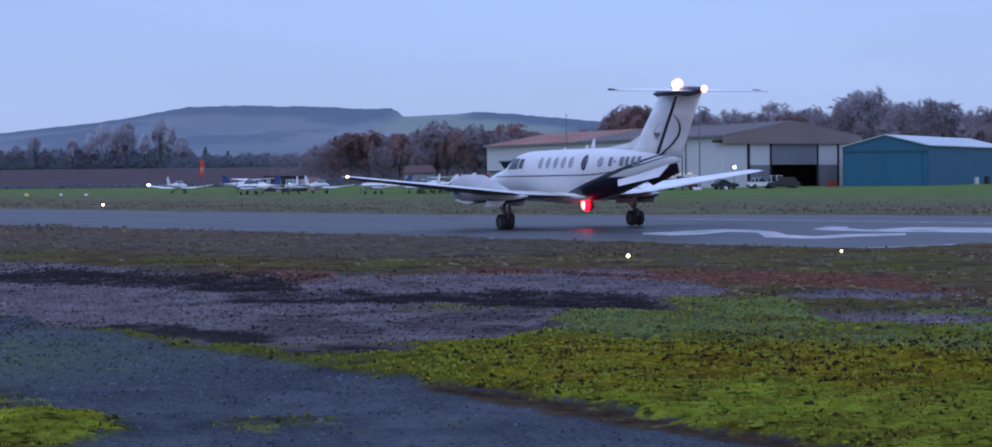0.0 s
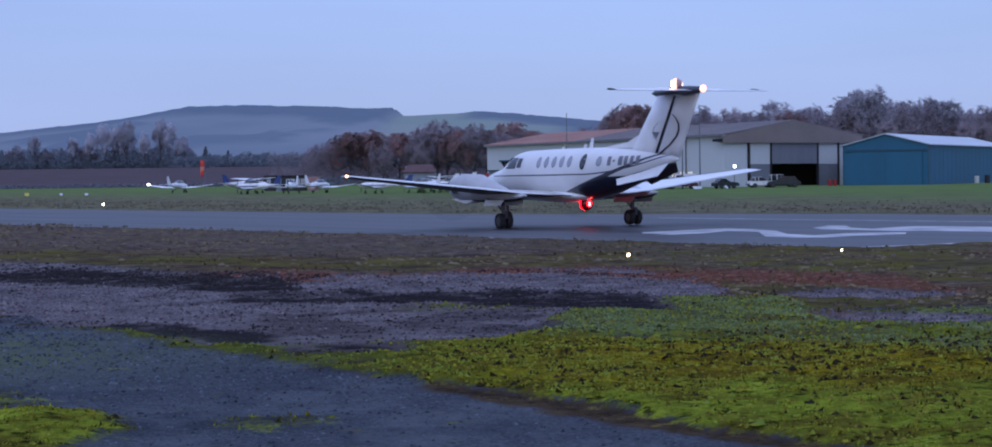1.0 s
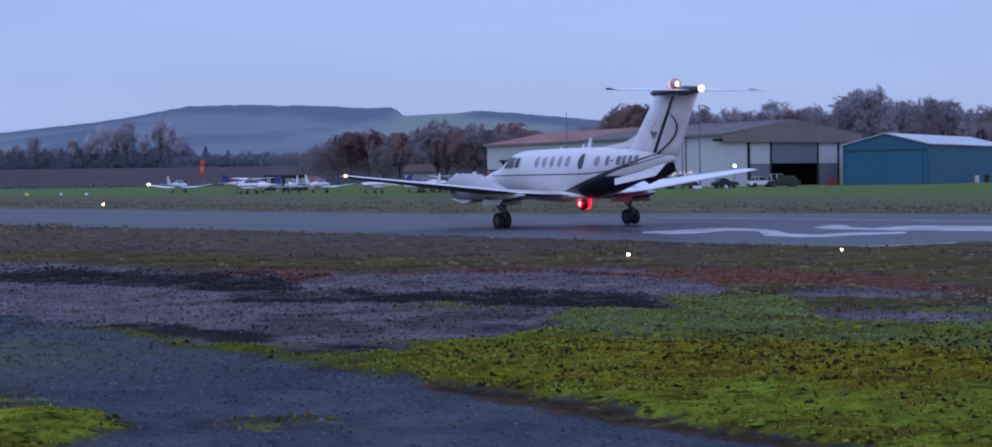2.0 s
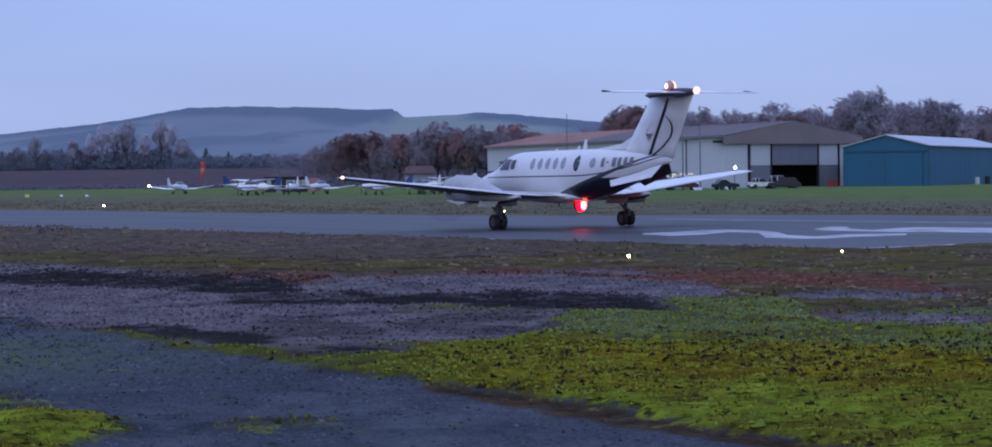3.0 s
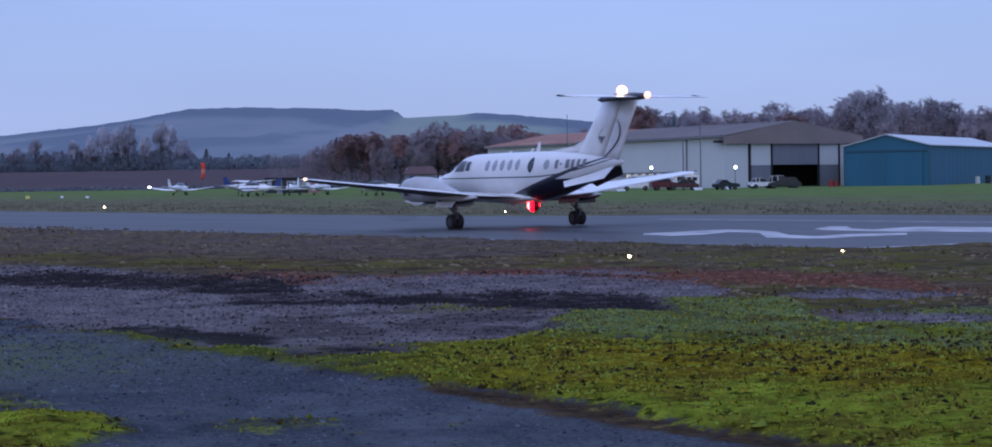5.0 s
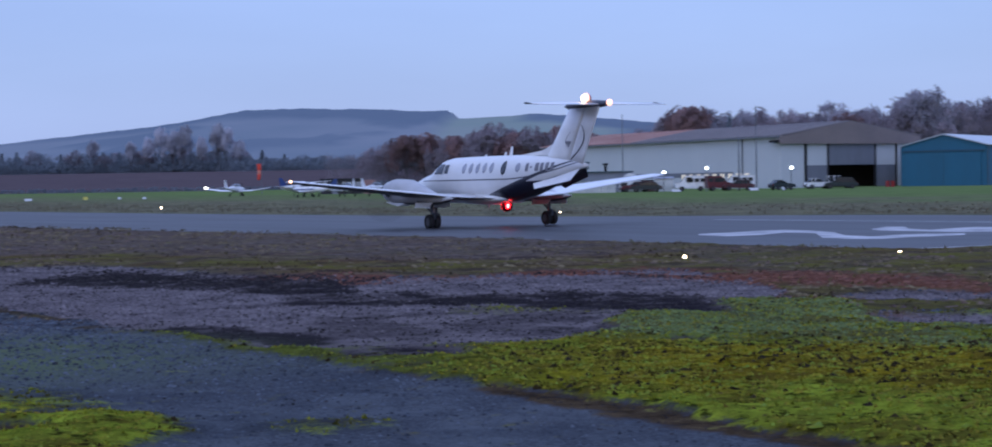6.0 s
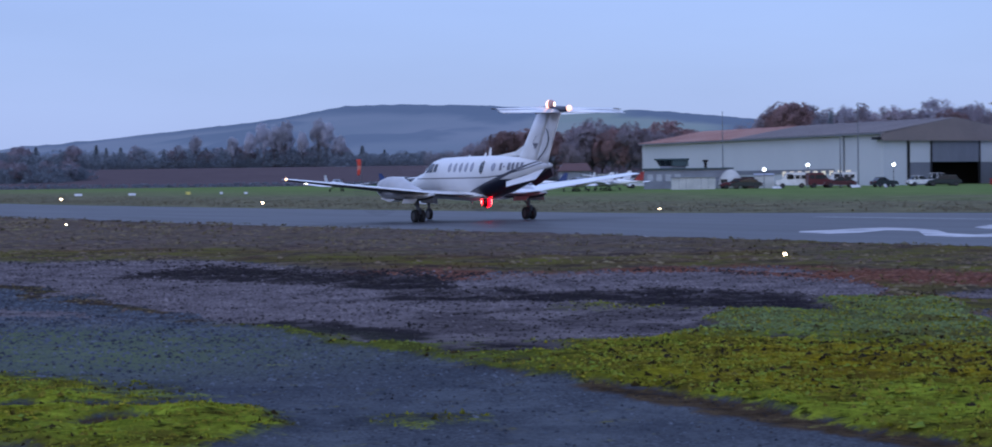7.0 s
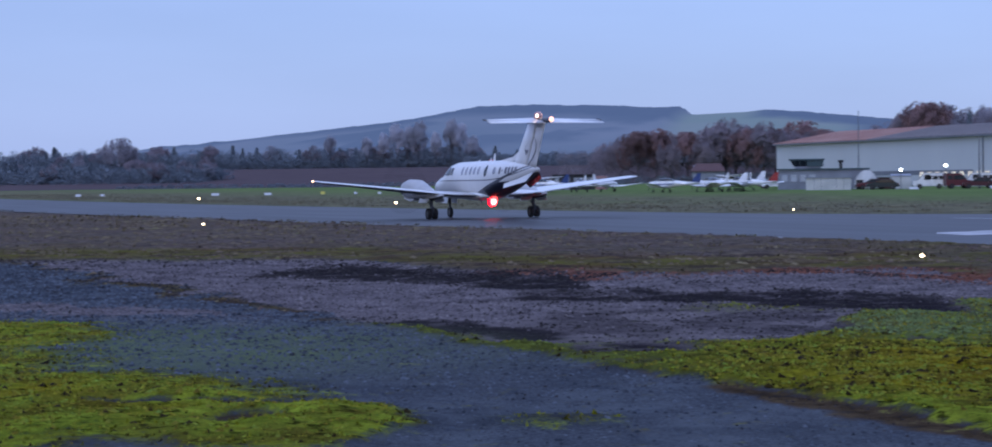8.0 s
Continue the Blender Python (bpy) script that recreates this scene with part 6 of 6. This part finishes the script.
drum(48.6, 276, M_ACC_RED, "red steel drum by the hangar wall")
drum(49.4, 276.3, M_ACC_RED, "red steel drum by the hangar wall")
drum(72.5, 286, M_OFFWHITE, "white plastic drum beside the blue hangar", .35, 1.1)
drum(74.6, 288, M_CABIN, "dark oil drum beside the blue hangar", .4, 1.2)


# ------------------------------------------------------------------ loose ground cover
def field_points(rng, n, y0, y1, power=1.0):
    """Points over the foreground, as dense per metre nearer the track as farther off."""
    y = y0 + (y1 - y0) * rng.random(n) ** power
    x = -0.50 * y + 0.80 * y * rng.random(n)
    return x, y


def ground_z(x, y):
    moss, turf, *_ = covers(x, y)
    return height(x, y) + relief(x, y, moss, turf)


def cushions(name, label, x, y, r, tall, mat, rng):
    """Low rounded clumps, six-sided and uneven."""
    n = len(x)
    z = ground_z(x, y)
    a = np.arange(6) / 6 * 6.283 + rng.random((n, 1)) * 6.283
    rr = r[:, None] * (0.6 + 0.8 * rng.random((n, 6)))
    low = np.stack([x[:, None] + rr * np.cos(a), y[:, None] + rr * np.sin(a), np.repeat(z[:, None] - 0.008, 6, 1)], -1)
    top = np.stack([x + .4 * r * rng.normal(size=n), y + .4 * r * rng.normal(size=n), z + tall], -1)[:, None]
    v = np.concatenate([low, top], 1)
    f = (np.array([(k, (k + 1) % 6, 6) for k in range(6)])[None] + 7 * np.arange(n)[:, None, None]).reshape(-1, 3)
    me = raw_mesh(name, v.reshape(-1, 3), f, mat)
    me.polygons.foreach_set("use_smooth", [True] * len(me.polygons))
    return tagged(new(name, me), label, "ground cover", kind="stuff")


def blades(name, label, x, y, h, mat, rng, per=4):
    n = len(x)
    z = ground_z(x, y) - 0.006
    base = np.repeat(np.stack([x, y, z], 1), per, 0)
    hh = np.repeat(h, per)[:, None] * (0.5 + 0.8 * rng.random((n * per, 1)))
    a = rng.random(n * per) * 6.283
    side = np.stack([np.cos(a), np.sin(a), np.zeros(n * per)], 1)
    lean = np.stack([rng.normal(size=n * per), rng.normal(size=n * per), np.full(n * per, 1.1)], 1)
    lean /= np.linalg.norm(lean, axis=1)[:, None]
    base = base + side * hh * 0.5 * rng.random((n * per, 1))
    v = np.stack([base - side * hh * .28, base + side * hh * .28, base + lean * hh], 1).reshape(-1, 3)
    f = np.arange(n * per * 3).reshape(-1, 3)
    return tagged(new(name, raw_mesh(name, v, f, mat)), label, "ground cover", kind="stuff")


def pebbles(name, label, x, y, r, mat, rng):
    n = len(x)
    z = ground_z(x, y)
    octa = np.array([(1, 0, 0), (-1, 0, 0), (0, 1, 0), (0, -1, 0), (0, 0, .8), (0, 0, -.5)], float)
    tri = np.array([(0, 2, 4), (2, 1, 4), (1, 3, 4), (3, 0, 4)])
    s = r[:, None] * (0.6 + 0.8 * rng.random((n, 3)))
    v = octa[None] * s[:, None, :]
    a = rng.random(n) * 6.283
    c, sn = np.cos(a)[:, None], np.sin(a)[:, None]
    vx, vy = v[..., 0] * c - v[..., 1] * sn, v[..., 0] * sn + v[..., 1] * c
    v = np.stack([vx + x[:, None], vy + y[:, None], v[..., 2] + z[:, None]], -1)
    f = (tri[None] + 6 * np.arange(n)[:, None, None]).reshape(-1, 3)
    return tagged(new(name, raw_mesh(name, v.reshape(-1, 3), f, mat)), label, "ground cover", kind="stuff")


def patchy(name, tones, scale, fleck):
    """Tufts whose colour drifts over the ground in patches, with a shade of its own for each tuft."""
    m = bpy.data.materials.new(name)
    m.use_nodes = True
    n, l = m.node_tree.nodes, m.node_tree.links
    co, tex, r = n.new("ShaderNodeTexCoord"), n.new("ShaderNodeTexNoise"), n.new("ShaderNodeValToRGB")
    tex.inputs["Scale"].default_value, tex.inputs["Detail"].default_value, tex.inputs["Roughness"].default_value = scale, 6, 0.72
    l.new(co.outputs["Object"], tex.inputs["Vector"])
    for k, (p, c) in enumerate(tones):
        e2 = r.color_ramp.elements[k] if k < 2 else r.color_ramp.elements.new(p)
        e2.position, e2.color = p, rgb(c)
    l.new(tex.outputs["Fac"], r.inputs[0])
    g, mp, hsv = n.new("ShaderNodeNewGeometry"), n.new("ShaderNodeMapRange"), n.new("ShaderNodeHueSaturation")
    mp.inputs["To Min"].default_value, mp.inputs["To Max"].default_value = 1 - fleck, 1 + fleck
    l.new(g.outputs["Random Per Island"], mp.inputs["Value"])
    l.new(mp.outputs[0], hsv.inputs["Value"])
    l.new(r.outputs[0], hsv.inputs["Color"])
    b = n["Principled BSDF"]
    l.new(hsv.outputs["Color"], b.inputs["Base Color"])
    b.inputs["Roughness"].default_value, b.inputs["Specular IOR Level"].default_value = 0.95, 0.05
    return m


M_MOSSBLADE = patchy("moss_tufts", [(0.34, (0.030, 0.022, 0.010)), (0.74, (0.085, 0.135, 0.024)), (0.43, (0.065, 0.056, 0.010)), (0.50, (0.16, 0.165, 0.012)), (0.60, (0.20, 0.22, 0.020))], 1.2, 0.4)
M_DRYBLADE = patchy("dry_grass_tufts", [(0.30, (0.020, 0.014, 0.010)), (0.72, (0.055, 0.080, 0.016)), (0.42, (0.075, 0.050, 0.034)), (0.52, (0.105, 0.088, 0.034)), (0.62, (0.16, 0.125, 0.065))], 0.45, 0.5)
M_STONES = patchy("stone_chippings", [(0.30, (0.020, 0.025, 0.036)), (0.72, (0.085, 0.094, 0.110)), (0.44, (0.040, 0.048, 0.062)), (0.56, (0.068, 0.078, 0.096))], 2.0, 0.5)
M_PALESTONES = patchy("pale_stone_chippings", [(0.30, (0.055, 0.046, 0.052)), (0.72, (0.20, 0.168, 0.175)), (0.44, (0.085, 0.073, 0.080)), (0.56, (0.13, 0.112, 0.12))], 1.2, 0.3)
M_WEED = patchy("weed_stalks", [(0.30, (0.115, 0.100, 0.075)), (0.72, (0.165, 0.175, 0.085)), (0.5, (0.165, 0.145, 0.10))], 0.2, 0.22)


M_CRUMB = patchy("soil_crumbs", [(0.3, (0.010, 0.009, 0.010)), (0.7, (0.050, 0.042, 0.042)), (0.5, (0.022, 0.019, 0.020))], 1.2, 0.4)
M_DARKTUFT = patchy("dark_soil_tufts", [(0.3, (0.011, 0.008, 0.004)), (0.7, (0.045, 0.032, 0.010)), (0.5, (0.020, 0.014, 0.005))], 1.5, 0.4)
M_DEADMOSS = patchy("dead_red_moss", [(0.3, (0.050, 0.022, 0.018)), (0.7, (0.20, 0.095, 0.06)), (0.5, (0.125, 0.054, 0.038))], 1.5, 0.3)
M_CUSHION = patchy("moss_cushions", [(0.34, (0.045, 0.034, 0.010)), (0.70, (0.135, 0.195, 0.038)), (0.43, (0.135, 0.105, 0.013)), (0.50, (0.205, 0.18, 0.018)), (0.58, (0.15, 0.205, 0.024))], 3.0, 0.30)
M_DEEPMOSS = patchy("deep_green_moss", [(0.34, (0.030, 0.026, 0.012)), (0.70, (0.12, 0.16, 0.035)), (0.44, (0.055, 0.056, 0.014)), (0.54, (0.095, 0.11, 0.020))], 3.0, 0.3)
M_HUMP = patchy("moss_humps", [(0.34, (0.018, 0.016, 0.006)), (0.70, (0.13, 0.19, 0.035)), (0.42, (0.085, 0.064, 0.010)), (0.50, (0.165, 0.145, 0.016)), (0.58, (0.14, 0.18, 0.022))], 7.0, 0.10)
M_LICHEN = patchy("pale_moss_cushions", [(0.34, (0.052, 0.050, 0.030)), (0.70, (0.14, 0.18, 0.080)), (0.5, (0.100, 0.135, 0.050))], 0.7, 0.4)
M_TUSSOCK = patchy("turf_tussocks", [(0.34, (0.055, 0.040, 0.036)), (0.68, (0.095, 0.115, 0.028)), (0.44, (0.11, 0.076, 0.062)), (0.52, (0.145, 0.112, 0.065)), (0.60, (0.15, 0.12, 0.07))], 0.35, 0.18)


def strew():
    rng = np.random.default_rng(9)
    x, y = field_points(rng, 330000, 9.8, 34, 0.75)
    moss, turf, gravel, dark, red, green = covers(x, y)
    pale = rng.random(len(x)) < 0.85 * ramp01(y + 0.55 * x, 18.0, 19.6) * ramp01(x, -0.6, 0.4)
    on = (moss > 0.5) & (rng.random(len(x)) < 0.15 + 0.75 * moss * ramp01(fbm(x * 1.4, y * 1.1, 51), 0.30, 0.55))
    strip_end = x < -0.9 + 0.5 * rng.normal(size=len(x))
    far = track_side(x, y) > 0
    for sel, name, label, mat in ((on & ~pale & ~(strip_end & far), "moss_cushions", "yellow-green cushions of moss", M_CUSHION),
                                  (on & ~pale & strip_end & far, "dark_moss_cushions", "dark green cushions of moss beside the track", M_DEEPMOSS), (on & pale, "grey_moss_cushions", "grey-green cushions of moss", M_LICHEN)):
        k = int(sel.sum())
        cushions(name, label, x[sel], y[sel], (0.006 + 0.015 * rng.random(k) ** 2) * np.clip(y[sel] / 14, 0.8, 2.2), (0.004 + 0.013 * rng.random(k) ** 1.5) * np.clip(y[sel] / 15, .8, 1.6), mat, rng)
    sel = (moss > 0.2) & (rng.random(len(x)) < 0.10) & ~(strip_end & far)
    blades("moss_tufts", "short grass blades among the moss", x[sel], y[sel], 0.016 + 0.024 * rng.random(sel.sum()), M_MOSSBLADE, rng, 4)
    strip_of = ramp01(y, 13.2, 14.6) * (1 - ramp01(y - 0.1 * x, 16.6, 17.8)) * ramp01(x, -1, 1)
    sel = (moss > 0.35) & (rng.random(len(x)) < (0.018 + 0.045 * strip_of) * ramp01(fbm(x * 1.3, y * 0.9, 55), 0.34, 0.56)) & ~sel
    k = int(sel.sum())
    cushions("dark_tufts", "dark brown tufts and bare soil between the moss", x[sel], y[sel], (0.018 + 0.040 * rng.random(k) ** 2) * np.clip(y[sel] / 15, .5, 1), (0.008 + 0.026 * rng.random(k)) * np.clip(y[sel] / 15, .4, 1), M_DARKTUFT, rng)
    x, y = field_points(rng, 14000, 9.8, 24, 0.75)
    moss, turf, gravel, dark, red, green = covers(x, y)
    sel = (moss > 0.8) & (rng.random(len(x)) < 0.40 * ramp01(fbm(x * 1.1, y * 0.8, 57), 0.34, 0.58))
    k = int(sel.sum())
    cushions("moss_humps", "low humps of green and ochre moss", x[sel], y[sel], 0.018 + 0.028 * rng.random(k) ** 2, 0.010 + 0.022 * rng.random(k) ** 1.5, M_HUMP, rng)
    # dry turf
    x, y = field_points(rng, 110000, 22, 110, 0.9)
    moss, turf, gravel, dark, red, green = covers(x, y)
    b = x * NX.x + y * NX.y
    near = (b < 30.0) | (x * AX.x + y * AX.y < 29.4)
    mauve = ramp01(y - turf_edge(x), 4.5, 11) * (1 - 0.75 * ramp01(x, 0, 6))
    keep = (turf > 0.3) & near & (rng.random(len(x)) < turf * (1 - red) * (1 - 0.45 * mauve) * (0.02 + 0.30 * ramp01(fbm(x * .5, y * .3, 52), 0.38, 0.62)))
    k = int(keep.sum())
    cushions("turf_tussocks", "dry olive and straw-coloured tussocks", x[keep], y[keep], (0.03 + 0.07 * rng.random(k) ** 2) * np.clip(y[keep] / 40, 1, 2), 0.010 + 0.035 * rng.random(k) ** 2, M_TUSSOCK, rng)
    keep = (turf > 0.3) & near & (rng.random(len(x)) < 0.30 * turf * (1 - 0.6 * mauve) * ramp01(fbm(x * .5, y * .3, 56), 0.3, 0.6))
    blades("dry_grass", "dry olive and straw-coloured short grass", x[keep], y[keep], (0.03 + 0.05 * rng.random(keep.sum()) ** 2) * np.clip(y[keep] / 45, 1, 2), M_DRYBLADE, rng, 3)
    x, y = field_points(rng, 60000, 24, 46, 0.9)
    moss, turf, gravel, dark, red, green = covers(x, y)
    keep = rng.random(len(x)) < red * 0.55
    k = int(keep.sum())
    cushions("dead_moss", "red-brown dead moss along the turf's edge", x[keep], y[keep], 0.03 + 0.05 * rng.random(k), 0.006 + 0.02 * rng.random(k) ** 2, M_DEADMOSS, rng)
    # chippings
    x, y = field_points(rng, 250000, 9.8, 38, 0.6)
    moss, turf, gravel, dark, red, green = covers(x, y)
    keep = (moss < 0.4) & (turf < 0.6) & (rng.random(len(x)) < (0.44 + 0.20 * gravel) * (1 - ramp01(dark, 0.05, 0.4)))
    for sel, name, label, mat in ((keep & (gravel < 0.5), "gravel_chippings", "loose blue-grey stone chippings on the old track", M_STONES),
                                  (keep & (gravel >= 0.5), "pale_chippings", "pale pinkish stone chippings beyond the track", M_PALESTONES)):
        k = int(sel.sum())
        pebbles(name, label, x[sel], y[sel], (0.008 + 0.017 * rng.random(k) ** 3) * np.clip(y[sel] / 15, 0.8, 1.7), mat, rng)
    # crumbs of soil, dead moss and larger stones over the bare ground
    x, y = field_points(rng, 260000, 9.8, 46, 0.75)
    moss, turf, gravel, dark, red, green = covers(x, y)
    open_ground = (moss < 0.45) & (turf < 0.5)
    tex = ramp01(fbm(x * 1.7, y * 1.0, 58), 0.36, 0.58)
    u = rng.random(len(x))
    for sel, name, label, mat in ((open_ground & (u < (0.015 + 0.05 * tex) * (1 + 1.6 * gravel) + 0.28 * dark), "soil_crumbs", "dark crumbs of soil and dead moss on the bare ground", M_CRUMB),
                                  (open_ground & (u > 1 - 0.12 * gravel * (1 - dark) * (1.2 - tex)), "larger_stones", "pale larger stones among the chippings", M_PALESTONES)):
        k = int(sel.sum())
        r = (0.006 + 0.017 * rng.random(k) ** 2) * np.clip(y[sel] / 14, 0.8, 2.6)
        cushions(name, label, x[sel], y[sel], r, r * (0.35 + 0.5 * rng.random(k)), mat, rng)
    # single taller weeds beside the asphalt
    k = 34
    a, bb = rng.uniform(33, 110, k), 29.9 - np.abs(rng.normal(0, .8, k))
    x, y = np.repeat(a * AX.x + bb * NX.x, 5), np.repeat(a * AX.y + bb * NX.y, 5)
    x, y = x + rng.normal(0, .06, len(x)), y + rng.normal(0, .06, len(x))
    blades("tall_weeds", "scattered taller dead weeds beside the asphalt", x, y, np.repeat(rng.uniform(.05, .13, k), 5), M_TUSSOCK, rng, 3)
    # rank weeds along both edges of the runway
    n = 22000
    a = rng.uniform(30, 330, n)
    near = rng.random(n) < 0.12
    bb = np.where(near, 30.6 - np.abs(rng.normal(0, .5, n)), far_edge(a) + 1.4 + np.abs(rng.normal(0, 16, n)))
    clump = fbm(a / 3, bb / 3, 53) > np.where(near, 0.56, 0.44)
    a, bb, near = a[clump], bb[clump], near[clump]
    x, y = a * AX.x + bb * NX.x, a * AX.y + bb * NX.y
    blades("edge_weeds", "rank brown weeds along the runway edges", x, y, np.where(near, .06, .09) * (0.5 + rng.random(len(x))), M_WEED, rng, 6)


strew()


# ------------------------------------------------------------------ movement
def motions():
    """The aircraft rolls down the runway; the beacons under it and on its tail turn."""
    path = [
        (0.0, 2.64, 66.31, 117.55), (0.5, 2.61, 66.42, 117.75), (1.0, 2.58, 66.52, 117.9), (1.5, 2.55, 66.60, 118.05), (3.0, 2.36, 67.00, 118.35),
        (3.5, 2.23, 67.18, 118.55), (4.0, 2.08, 67.40, 118.75), (5.0, 0.74, 69.40, 120.5), (5.5, -0.50, 71.20, 121.3), (6.0, -2.32, 73.60, 121.7),
        (6.5, -4.75, 76.75, 121.6), (7.0, -7.46, 80.05, 121.5), (7.5, -10.69, 84.50, 121.0), (8.0, -14.28, 89.60, 120.3),
    ]
    walk(aircraft, [(t, pose(x, y, on_ground(x, y), -0.4, 0, heading)) for t, x, y, heading in path])
    # the rudder swings across as the roll begins, the elevators go down later
    for t_rows, ob, hinge, axis in (([(0, 15), (4.2, 14), (5.2, -7), (8, -6)], rudder, (-5.86, 0, 2.38), Vector((-7.0 + 5.86, 0, 4.27 - 2.38)).normalized()),
                                    *[([(0, 0), (6.5, 0), (6.7, -3), (6.95, -9), (8, -8)], e2, (-7.35, 0, 4.43), Vector((0, 1, 0))) for e2 in elevators]):
        about = Matrix.Translation(hinge)
        walk(ob, [(t, about @ Matrix.Rotation(radians(d), 4, axis) @ about.inverted()) for t, d in t_rows])
    rows = range(54)
    walk(beacon, [(i * 8 / 53, pose(-1.16, 0, .80, 0, 0, 150 + (i * 8 / 53 - 0.26) / 1.268 * 360)) for i in rows])
    walk(tail_beacon, [(i * 8 / 53, pose(-6.92, 0, 4.63, 0, 0, 150 + (i * 8 / 53 - 0.10) / 1.22 * 360)) for i in rows])


motions()
